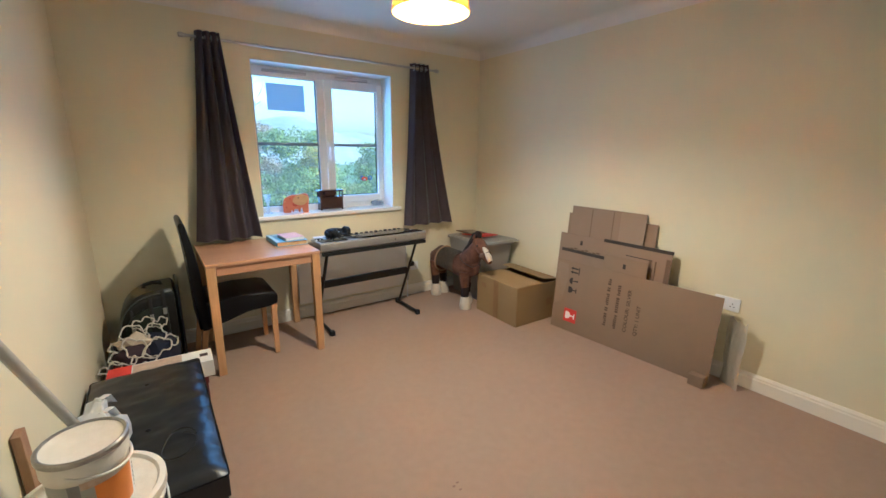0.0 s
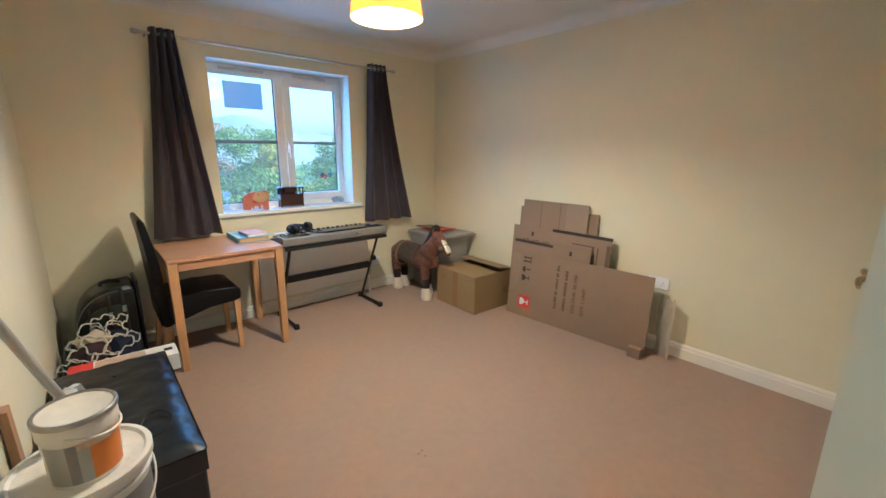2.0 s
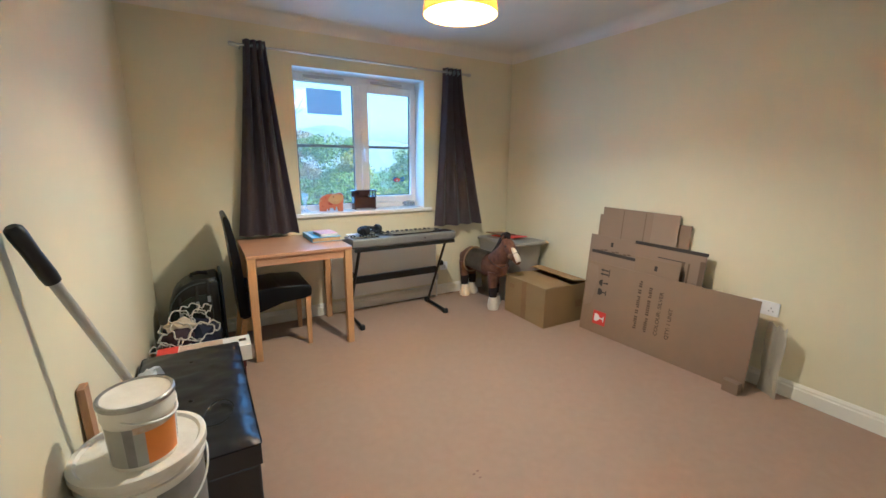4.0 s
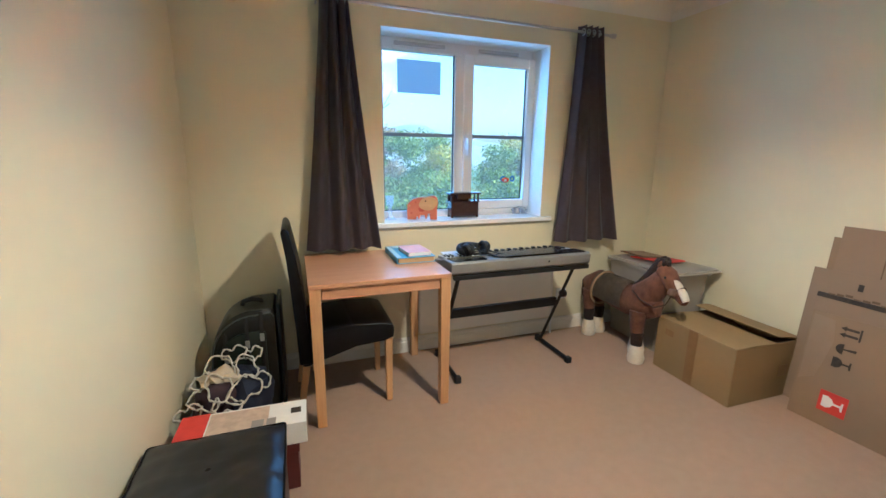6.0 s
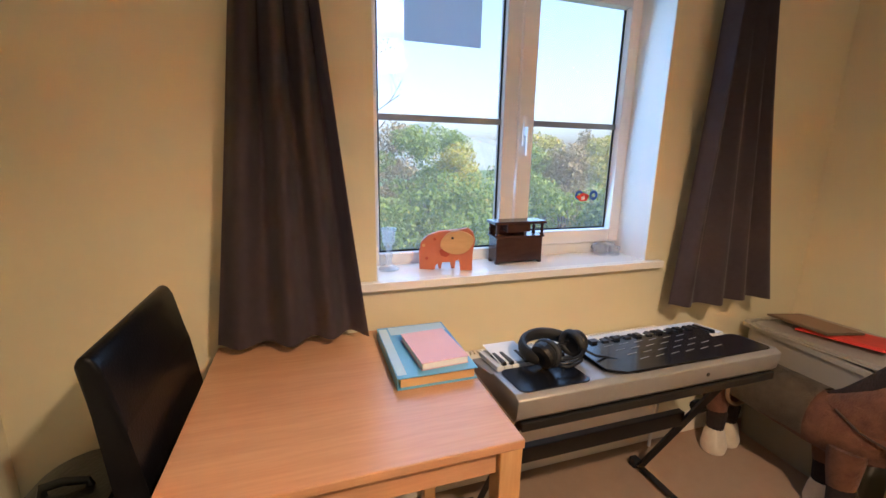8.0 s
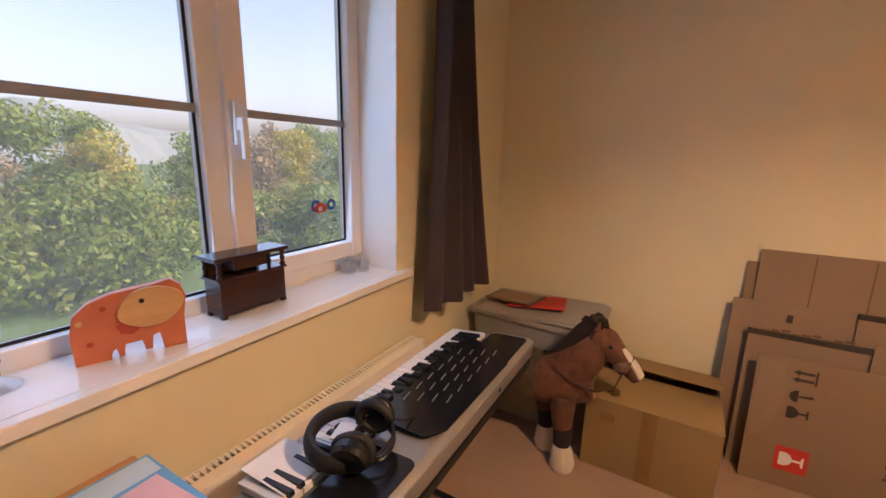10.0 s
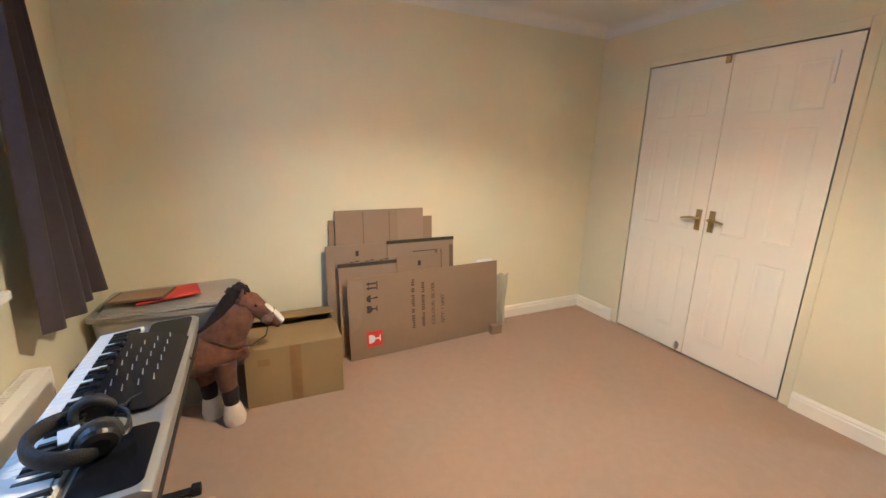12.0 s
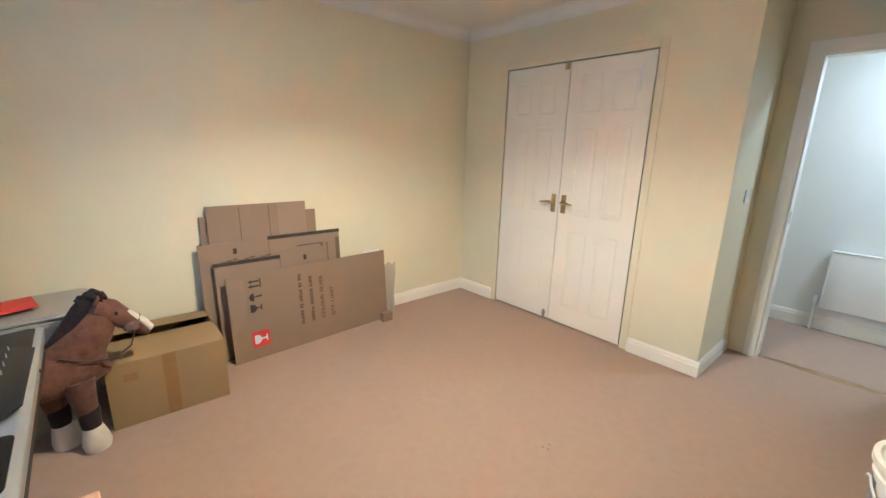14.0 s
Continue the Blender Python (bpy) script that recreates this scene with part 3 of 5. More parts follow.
part("front_rail", boxes((KX0 + 0.02, KX1 - 0.0, -0.575, -0.545, 0.672, 0.6985)), M_BLACKMETAL, stand, "", 0.003)
part("crossbar", boxes((2.325, 3.125, -0.335, -0.305, 0.345, 0.405)), M_BLACKMETAL, stand, "", 0.004)

# ---- radiators ----


M_RADIATOR = mat("cream_white_enamel", (0.80, 0.77, 0.70), (0.77, 0.74, 0.67), 5, 0.35)


def radiator(name, place, turn, w, z0, z1, label, valve):
    r = thing(name, place, turn, label, "radiator")
    part("front_panel", boxes((-w / 2 + 0.004, w / 2 - 0.004, -0.062, -0.050, z0, z1 - 0.004)), M_RADIATOR, r, "", 0.005, True, 3)
    part("back_panel", boxes((-w / 2 + 0.004, w / 2 - 0.004, -0.004, 0.004, z0, z1 - 0.004)), M_RADIATOR, r, "", 0.003)
    for s in (-1, 1):
        part("side_cover", boxes((s * w / 2 - 0.004, s * w / 2 + 0.004, -0.066, 0.008, z0 + 0.01, z1)), M_RADIATOR, r, "", 0.003)
    part("top_cover", boxes((-w / 2 + 0.0045, w / 2 - 0.0045, -0.066, -0.024, z1 - 0.004, z1)), M_RADIATOR, r, "", 0.0015)
    bm = boxes((-w / 2 + 0.0045, w / 2 - 0.0045, 0.002, 0.008, z1 - 0.006, z1))
    k = int(w / 0.016)
    for i in range(k):
        x = -w / 2 + 0.006 + (w - 0.012) * (i + 0.5) / k
        box(bm, x - 0.004, x + 0.004, -0.0238, 0.002, z1 - 0.006, z1)
    part("grille", bm, M_RADIATOR, r, "slotted top grille")
    bm = bmesh.new()
    xv = valve * (w / 2 + 0.03)
    tube(bm, [(valve * w / 2, -0.03, z0 + 0.045), (xv, -0.03, z0 + 0.045), (xv, -0.03, 0.0)], 0.0075, 10)
    part("pipe", bm, M_UPVC, r, smooth=True)
    bm = bmesh.new()
    lathe(bm, [(0.012, 0), (0.018, 0.01), (0.018, 0.05), (0.012, 0.06)], 14, (xv, -0.03, z0 + 0.03))
    part("valve", bm, M_STEEL if valve > 0 else M_UPVC, r, "radiator valve", smooth=True)
    for x in (-w / 4, w / 4):
        part("wall_bracket", boxes((x - 0.015, x + 0.015, 0.004, 0.020, z0 + 0.1, z1 - 0.1)), M_RADIATOR, r)
    return r


radiator("radiator", (2.735, -0.020, 0), 0, 1.05, 0.15, 0.615, "white panel radiator with a slotted top under the window", 1)
radiator("radiator", (1.22, -5.280, 0), 180, 0.78, 0.205, 0.69, "white panel radiator on the hall wall", -1)


def wall_plate(name, m, label, category, sockets):
    t = thing(name, (0, 0, 0), 0, label, category)
    t.matrix_world = m
    w = 0.146 if sockets == 2 else 0.086
    bm = bmesh.new()
    slab(bm, rounded(w, 0.086, 0.006), 0, 0.009)
    part("plate", bm, M_UPVC, t, "", 0.002)
    if sockets == 0:
        part("rocker", boxes((-0.012, 0.012, -0.018, 0.018, 0.009, 0.013)), M_UPVC, t, "", 0.002)
    for k in range(sockets):
        cx = (k - (sockets - 1) / 2) * 0.066
        part("pin_holes", boxes((cx - 0.002, cx + 0.002, 0.0, 0.009, 0.0088, 0.0096), (cx - 0.014, cx - 0.007, -0.016, -0.012, 0.0088, 0.0096), (cx + 0.007, cx + 0.014, -0.016, -0.012, 0.0088, 0.0096)), M_BLACK, t)
        part("rocker", boxes((cx - 0.006, cx + 0.006, 0.018, 0.034, 0.009, 0.012)), M_UPVC, t, "", 0.001)
    return t


wall_plate("power_socket", Matrix.Translation((X1 - 0.0005, -2.525, 0.51)) @ Matrix(((0, 0, -1, 0), (-1, 0, 0, 0), (0, 1, 0, 0), (0, 0, 0, 1))), "white plastic double wall socket above the skirting", "socket", 2)
wall_plate("light_switch", Matrix.Translation((XP - 0.0005, -3.97, 1.16)) @ Matrix(((0, 0, -1, 0), (-1, 0, 0, 0), (0, 1, 0, 0), (0, 0, 0, 1))), "white plastic light switch beside the doorway", "switch", 0)
wall_plate("power_socket", Matrix.Translation((3.40, -0.0005, 0.30)) @ Matrix(((1, 0, 0, 0), (0, 0, -1, 0), (0, 1, 0, 0), (0, 0, 0, 1))), "white single wall socket under the window curtain", "socket", 1)

# ---- things on the window board ----
SZ = WZ0
M_ORANGE = mat("orange_painted_wood", (0.60, 0.19, 0.095), (0.50, 0.145, 0.07), 25, 0.5, 0.1, 100)
M_PALE = mat("pale_wood", (0.62, 0.40, 0.19), (0.54, 0.33, 0.14), 20, 0.55, 0.1, 100, stretch=(1, 1, 6))
M_EARRED = mat("dark_red_paint", (0.42, 0.07, 0.035), rough=0.5)
M_DARKWOOD = mat("dark_mahogany", (0.055, 0.024, 0.018), (0.035, 0.015, 0.012), 14, 0.22, 0.05, 60, stretch=(1, 6, 6))

eleph = thing("wooden_elephant", (2.180, 0.118, SZ), -20, "flat orange wooden elephant ornament with a pale wood head", "ornament")
UP = Matrix(((1, 0, 0, 0), (0, 0, -1, 0), (0, 1, 0, 0), (0, 0, 0, 1)))     # lays a plate's outline upright
body = [(0.002, 0), (0.062, 0), (0.064, 0.020), (0.074, 0.028), (0.076, 0.004), (0.086, 0.004), (0.088, 0.032), (0.122, 0.034), (0.124, 0.006), (0.138, 0.006), (0.140, 0.04), (0.156, 0.045),
        (0.160, 0), (0.206, 0), (0.206, 0.07), (0.214, 0.12), (0.205, 0.150), (0.185, 0.166), (0.150, 0.158), (0.12, 0.155), (0.075, 0.150), (0.035, 0.135), (0.008, 0.11), (0.0, 0.07)]
bm = bmesh.new()
slab(bm, body, -0.011, 0.011, UP)
part("body", bm, M_ORANGE, eleph, "", 0.002)
bm = bmesh.new()
head = [(0.145 + 0.062 * math.cos(a) * (1 + 0.12 * math.sin(2 * a)), 0.110 + 0.046 * math.sin(a)) for a in np.linspace(0, 6.28, 24, endpoint=False)]
slab(bm, head, 0.011, 0.022, UP)
part("head", bm, M_PALE, eleph, "pale wood head plate", 0.002)
bm = bmesh.new()
slab(bm, [(0.085, 0.058), (0.105, 0.052), (0.118, 0.062), (0.112, 0.082), (0.09, 0.09), (0.078, 0.075)], 0.011, 0.016, UP)
part("ear", bm, M_EARRED, eleph, "dark red ear spot")
bm = bmesh.new()
lathe(bm, [(0.005, 0.022), (0.005, 0.025)], 10, (0.128, 0.128, 0))
for q in bm.verts:
    q.co = UP @ q.co
part("eye", bm, M_BLACK, eleph)
for x, z in ((0.018, 0.095), (0.03, 0.045), (0.06, 0.12)):
    bm = bmesh.new()
    lathe(bm, [(0.006, 0.011), (0.006, 0.0125)], 10, (x, z, 0))
    for q in bm.verts:
        q.co = UP @ q.co
    part("spot", bm, M_EARRED if z != 0.095 else M_PALE, eleph)

cab = thing("miniature_cabinet", (2.60, 0.128, SZ), 0, "small dark mahogany miniature cabinet with a raised top on turned posts", "ornament")
part("body", boxes((-0.105, 0.105, -0.038, 0.038, 0.010, 0.108)), M_DARKWOOD, cab, "", 0.003)
part("top", boxes((-0.118, 0.118, -0.045, 0.045, 0.164, 0.176)), M_DARKWOOD, cab, "", 0.003)
part("shelf", boxes((-0.112, 0.112, -0.041, 0.041, 0.1085, 0.116)), M_DARKWOOD, cab, "", 0.002)
part("back", boxes((-0.105, 0.055, 0.028, 0.036, 0.116, 0.164)), M_DARKWOOD, cab)
part("drawer_front", boxes((-0.060, 0.045, -0.038, 0.028, 0.132, 0.1635)), M_DARKWOOD, cab, "", 0.002)
for sx in (-1, 1):
    for sy in (-1, 1):
        bm = bmesh.new()
        lathe(bm, [(0.007, 0.1162), (0.009, 0.122), (0.005, 0.128), (0.008, 0.140), (0.005, 0.150), (0.008, 0.158), (0.007, 0.1638)], 10, (sx * 0.102, sy * 0.033, 0))
        part("post", bm, M_DARKWOOD, cab, smooth=True)
        part("foot", boxes((sx * 0.098 - 0.008, sx * 0.098 + 0.008, sy * 0.031 - 0.007, sy * 0.031 + 0.007, 0, 0.012)), M_DARKWOOD, cab, "", 0.002)

# the same pale film is mixed in to brighten the clear glass
M_CLEAR = pane_mat("clear_glass", (0.95, 0.96, 0.97), 0.20, 0.12)
bm = bmesh.new()
lathe(bm, [(0.038, 0), (0.040, 0.004), (0.030, 0.012), (0.012, 0.022), (0.010, 0.04), (0.016, 0.055), (0.011, 0.07), (0.013, 0.09), (0.024, 0.105), (0.026, 0.15), (0.030, 0.156), (0.030, 0.160), (0.022, 0.158), (0.018, 0.11)], 24, (2.065, 0.135, SZ))
solid("candlestick", bm, M_CLEAR, "clear moulded glass candlestick on the window board", "candlestick", "", smooth=True)
for x, y, r, h in ((3.045, 0.140, 0.030, 0.048), (3.10, 0.115, 0.026, 0.042)):
    bm = bmesh.new()
    lathe(bm, [(r * 0.8, 0), (r, 0.006), (r, h), (r - 0.004, h), (r - 0.005, 0.012)], 20, (x, y, SZ))
    solid("tealight_holder", bm, M_CLEAR, "small clear glass tealight holder on the window board", "candle holder", "", smooth=True)
bm = bmesh.new()
blob(bm, (3.085, 0.165, SZ + 0.026), (0.055, 0.025, 0.030), lump=0.6, seed=4)
solid("crumpled_wrap", bm, pane_mat("clear_crumpled_film", (0.93, 0.94, 0.95), 0.22, 0.20), "crumpled clear plastic wrap in the window corner", "plastic wrap", "", smooth=True)

M_GREYPAPER = thin("grey_blue_card", (0.70, 0.76, 0.86), 0.8, 0.7)
tagged(part("window_card", boxes((2.148, 2.452, 0.2225, 0.2245, 1.765, 1.975)), M_GREYPAPER), "plain grey-blue card taped to the window pane", "card")
sticker = thing("window_sticker", (3.0, 0.2185, 1.19), 0, "small blue and red vehicle sticker on the pane", "sticker")
M_BLUE = mat("blue_vinyl", (0.03, 0.09, 0.36), rough=0.4)
for x in (-0.038, 0.040):
    bm = bmesh.new()
    loft(bm, [[Vector((x + r * math.cos(a), d, r * math.sin(a))) for a in np.linspace(0, 6.283, 20, endpoint=False)] for r, d in ((0.022, 0), (0.022, -0.0012), (0.010, -0.0012), (0.010, 0))], cap=False)
    part("wheel", bm, M_BLUE, sticker)
bm = bmesh.new()
slab(bm, [(-0.055, 0.0), (-0.02, 0.018), (0.015, 0.006), (0.005, -0.018), (-0.03, -0.022)], -0.0012, 0.0, Matrix(((1, 0, 0, 0), (0, 0, 1, -0.0014), (0, 1, 0, -0.006), (0, 0, 0, 1))))
part("figure", bm, M_RED, sticker)
bm = bmesh.new()
slab(bm, [(-0.03, -0.002), (-0.012, 0.004), (-0.008, -0.012), (-0.026, -0.016)], -0.0012, 0.0, Matrix(((1, 0, 0, 0), (0, 0, 1, -0.0030), (0, 1, 0, -0.006), (0, 0, 0, 1))))
part("white_patch", bm, M_WHITE, sticker)

# ---- on the table ----
M_BLUECARD = mat("blue_ring_binder_card", (0.10, 0.36, 0.62), (0.14, 0.42, 0.68), 6, 0.35)
M_PINK = mat("pale_pink_paper", (0.72, 0.48, 0.54), (0.68, 0.44, 0.51), 20, 0.7)
binder = thing("book", (2.092, -0.265, TZ), 0, "large blue-covered hardback lying flat on the table", "book")
part("pages", boxes((-0.105, 0.103, -0.158, 0.158, 0.003, 0.031)), M_PALE, binder, "buff page edges", 0.001)
part("cover", boxes((-0.112, 0.110, -0.165, 0.165, 0.0312, 0.0342), (-0.112, 0.110, -0.165, 0.165, 0.0, 0.003), (-0.115, -0.1122, -0.165, 0.165, 0.0, 0.0342)), M_BLUECARD, binder, "", 0.0008)
part("cover_band", boxes((-0.080, 0.104, 0.100, 0.158, 0.0342, 0.0348), (-0.112, -0.086, -0.15, 0.15, 0.0342, 0.0348)), mat("pale_blue_print", (0.42, 0.62, 0.74), (0.5, 0.68, 0.78), 14, 0.4), binder)
note = thing("notebook", (2.110, -0.305, TZ + 0.0350), 4, "pale pink paperback lying on the blue book", "book")
part("pages", boxes((-0.066, 0.068, -0.098, 0.098, 0.0015, 0.0195)), M_WHITE, note, "", 0.001)
part("cover", boxes((-0.069, 0.070, -0.10, 0.10, 0.0197, 0.0213), (-0.069, 0.070, -0.10, 0.10, 0.0, 0.0015)), M_PINK, note, "", 0.0006)

# ---- on the keyboard ----
M_FABRICBLACK = mat("black_foam", (0.010, 0.010, 0.011), (0.02, 0.02, 0.021), 60, 0.6, 0.4, 300)
phones = thing("headphones", (2.435, -0.415, KZ + 0.006), 18, "black over-ear headphones with coiled cord lying on the keyboard", "headphones")
phones.scale = (1.10, 1.10, 1.08)
bm = bmesh.new()
arc = [(0.078 * math.cos(a), 0.0 + 0.066 * math.sin(a), 0.026 + 0.010 * max(0, math.sin(a))) for a in np.linspace(-0.45, 3.59, 24)]
tube(bm, arc, [(0.011, 0.019)] * 24, 10)
part("headband", bm, M_FABRICBLACK, phones, smooth=True)
for s in (-1, 1):
    cup = part("ear_cup", bmesh.new(), M_BLACK, phones)
    bm = bmesh.new()
    lathe(bm, [(0.028, 0.018), (0.034, 0.012), (0.035, -0.002), (0.031, -0.010), (0.018, -0.014)], 24)
    for q in bm.verts:
        q.co = Matrix.Translation((s * 0.066, -0.035, 0.036)) @ Matrix.Rotation(radians(s * -75), 4, 'Y') @ q.co
    bm.to_mesh(cup.data)
    bm.free()
    bm = bmesh.new()
    pts = [(s * 0.050 + s * 0.004 * math.sin(a * 2), -0.035 + 0.032 * math.cos(a), 0.038 + 0.028 * math.sin(a)) for a in np.linspace(0, 6.283, 25)]
    tube(bm, pts, 0.010, 10, cap=False)
    part("ear_cushion", bm, M_FABRICBLACK, cup, "soft black ear cushion", smooth=True)
bm = bmesh.new()
pts = [((0.060 + 0.012 * math.sin(3.1 * a)) * math.cos(a), -0.045 + 0.045 * math.sin(a), 0.010 + 0.010 * (a / 6.283)) for a in np.linspace(0, 19.5, 90)]
tube(bm, pts, 0.0032, 6)
part("cord", bm, M_BLACK, phones, smooth=True)
bm = bmesh.new()
tube(bm, [(0.06, -0.05, 0.03), (0.08, -0.09, 0.016), (0.115, -0.10, 0.006), (0.13, -0.125, 0.004), (0.135, -0.15, 0.004)], 0.003, 6)
part("lead", bm, M_BLACK, phones, smooth=True)
lbl = boxes((-0.03, 0.02, -0.012, 0.022, 0.034, 0.037))
part("ear_label", lbl, mat("silver_blue_label", (0.45, 0.52, 0.62), rough=0.3), phones, "silver label inside the cup")

rest = thing("music_rest", (2.80, -0.455, KZ + 0.007), 0, "black plastic music rest with cut slots lying flat on the keyboard", "music rest")
TILT = Matrix.Rotation(radians(-2.6), 4, 'X')
bm = bmesh.new()
outl = [(-0.265, -0.085), (-0.22, -0.118), (0.14, -0.122), (0.20, -0.06), (0.235, 0.0), (0.262, 0.075), (-0.245, 0.078), (-0.258, 0.04)]
slab(bm, outl, 0.0, 0.004, TILT)
part("plate", bm, mat("glossy_black_plastic", (0.010, 0.010, 0.012), rough=0.16), rest, "", 0.001)
for k in range(11):
    bm = bmesh.new()
    box(bm, -0.235 + 0.044 * k, -0.215 + 0.044 * k, 0.066, 0.088, 0.0042, 0.0085 + 0.003 * (k % 2), TILT)
    part("tab", bm, M_BLACK, rest)
for r in range(4):
    for c in range(6):
        cx, cy = -0.150 + c * 0.058 + r * 0.014, 0.038 - r * 0.034
        bm = bmesh.new()
        slab(bm, [(cx - 0.020, cy - 0.003), (cx + 0.018, cy + 0.003), (cx + 0.020, cy + 0.0055), (cx - 0.018, cy + 0.0005)], 0.0042, 0.0048, TILT)
        part("slot", bm, M_SILVER, rest, "pale slot in the plate")
tagged(part("music_sheet", boxes((2.285, 2.395, -0.40, -0.272, KZ - 0.006, KZ - 0.0045)), M_WHITE), "white paper sheet lying on the keyboard's end keys", "paper")

# ---- storage tub, horse and cardboard box ----
M_TUB = thin("cloudy_plastic", (0.66, 0.62, 0.55), 0.35, 0.35)
nt = M_TUB.node_tree
clear, veil = nt.nodes.new("ShaderNodeBsdfTransparent"), nt.nodes.new("ShaderNodeMixShader")
veil.inputs[0].default_value = 0.42
nt.links.new(nt.nodes["Material Output"].inputs[0].links[0].from_socket, veil.inputs[1])
nt.links.new(clear.outputs[0], veil.inputs[2])
nt.links.new(veil.outputs[0], nt.nodes["Material Output"].inputs[0])
tub = thing("storage_tub", (3.985, -0.345, 0), -4, "large cloudy plastic storage tub, lid ajar with papers on top", "storage box")


def tray(bm, w, d, z0, z1, taper, t, r=0.04):
    o0, o1 = rounded(w - taper, d - taper, r), rounded(w, d, r)
    i0, i1 = rounded(w - taper - 2 * t, d - taper - 2 * t, r), rounded(w - 2 * t, d - 2 * t, r)
    loft(bm, [[Vector((x, y, z)) for x, y in o] for o, z in ((i0, z0 + t), (i1, z1), (o1, z1), (o0, z0))], cap=False)
    for o, z in ((o0, z0), (i0, z0 + t)):
        bm.faces.new([bm.verts.new((x, y, z)) for x, y in o])


bm = bmesh.new()
tray(bm, 0.40, 0.58, 0.0, 0.585, 0.07, 0.004)
part("tub_body", bm, M_TUB, tub, smooth=True)
bm = bmesh.new()
blob(bm, (0, 0, 0.27), (0.15, 0.235, 0.265), lump=0.25, seed=31)
part("contents", bm, mat("brown_and_grey_clutter", (0.16, 0.11, 0.07), (0.07, 0.075, 0.085), 9, 0.8), tub, "mixed brown clutter inside", smooth=True)
bm = bmesh.new()
loft(bm, [[Vector((x, y, z)) for x, y in rounded(w, d, 0.04)] for w, d, z in ((0.40, 0.58, 0.565), (0.43, 0.61, 0.565), (0.43, 0.61, 0.586), (0.40, 0.58, 0.586))], cap=False)
part("rim", bm, M_TUB, tub)
bm = bmesh.new()
slab(bm, rounded(0.43, 0.64, 0.04), 0, 0.006, pose(0.0, -0.05, 0.5895, -1.2, 1, 5))
slab(bm, rounded(0.40, 0.61, 0.04), 0.006, 0.018, pose(0.0, -0.05, 0.5895, -1.2, 1, 5))
part("lid", bm, M_TUB, tub, "cloudy plastic lid lying askew", 0.002)
for k, (nm, m_, w, d, x, y, tz, rz, lab) in enumerate((("folder", M_RED, 0.22, 0.29, 3.97, -0.36, 0.020, 10, "red paper folder on the storage tub"), ("magazine", M_CARDIN, 0.20, 0.27, 3.95, -0.24, 0.030, -8, "brown paper magazine on the storage tub"))):
    t = thing(nm, (x, y, 0.600 + tz), rz, lab, "paper")
    bm = bmesh.new()
    box(bm, -w / 2, w / 2, -d / 2, d / 2, 0, 0.008, pose(0, 0, 0, -3, 3, 0))
    part("cover", bm, m_, t, "", 0.001)
    bm = bmesh.new()
    box(bm, -w / 2 + 0.012, w / 2 - 0.012, -d / 2 + 0.01, d / 2 - 0.02, 0.0082, 0.011, pose(0, 0, 0, -3, 3, 0))
    part("sheet", bm, M_RED if k == 0 else M_CARD2, t)

M_FUR = mat("brown_plush", (0.165, 0.070, 0.036), (0.075, 0.028, 0.015), 26, 0.95, 1.0, 160, sheen=0.08)
M_MANE = mat("dark_plush", (0.012, 0.008, 0.008), (0.026, 0.014, 0.012), 50, 0.95, 1.0, 160, sheen=0.03)
M_WPLUSH = mat("white_plush", (0.74, 0.66, 0.54), (0.66, 0.57, 0.45), 40, 0.95, 1.0, 240, sheen=0.5)
horse = thing("plush_horse", (3.625, 0, 0), 0, "large brown plush toy horse with white blaze and white feet", "toy")
bm = bmesh.new()
tube(bm, [(0, -0.06, 0.30), (0, -0.09, 0.37), (0, -0.18, 0.41), (0, -0.33, 0.395), (0, -0.48, 0.39), (0, -0.58, 0.40), (0, -0.66, 0.37), (0, -0.69, 0.33)],
     [(0.03, 0.04), (0.075, 0.09), (0.095, 0.11), (0.095, 0.105), (0.10, 0.11), (0.10, 0.12), (0.08, 0.10), (0.03, 0.04)], 18)
part("body", bm, M_FUR, horse, smooth=True)
bm = bmesh.new()
tube(bm, [(0, -0.55, 0.40), (0, -0.62, 0.47), (0.0, -0.685, 0.55), (0.0, -0.725, 0.615), (0.0, -0.745, 0.65), (0, -0.75, 0.665)], [(0.085, 0.11), (0.075, 0.095), (0.062, 0.078), (0.056, 0.066), (0.04, 0.045), (0.01, 0.01)], 16)
part("neck", bm, M_FUR, horse, smooth=True)
bm = bmesh.new()
tube(bm, [(0, -0.675, 0.665), (0, -0.70, 0.665), (0, -0.765, 0.63), (0, -0.835, 0.575), (0.005, -0.895, 0.525), (0.008, -0.925, 0.50), (0.008, -0.935, 0.49)], [(0.015, 0.02), (0.048, 0.05), (0.056, 0.062), (0.045, 0.048), (0.037, 0.036), (0.030, 0.028), (0.01, 0.01)], 16)
hd = part("head", bm, M_FUR, horse, smooth=True)
bm = bmesh.new()
tube(bm, [(-0.004, -0.745, 0.690), (-0.004, -0.80, 0.652), (-0.004, -0.865, 0.597), (0.0, -0.915, 0.548), (0.002, -0.942, 0.512)], [(0.010, 0.006), (0.024, 0.012), (0.026, 0.014), (0.030, 0.020), (0.024, 0.020)], 12)
part("blaze", bm, M_WPLUSH, hd, "white blaze down the face", smooth=True)
for s in (-1, 1):
    bm = bmesh.new()
    tube(bm, [(s * 0.035, -0.705, 0.69), (s * 0.042, -0.715, 0.712), (s * 0.040, -0.72, 0.728)], [(0.015, 0.010), (0.013, 0.008), (0.004, 0.003)], 10)
    part("ear", bm, M_FUR, hd, smooth=True)
    bm = bmesh.new()
    blob(bm, (s * 0.052, -0.785, 0.635), (0.006, 0.010, 0.010))
    part("eye", bm, M_BLACK, hd, "black plastic eye", smooth=True)
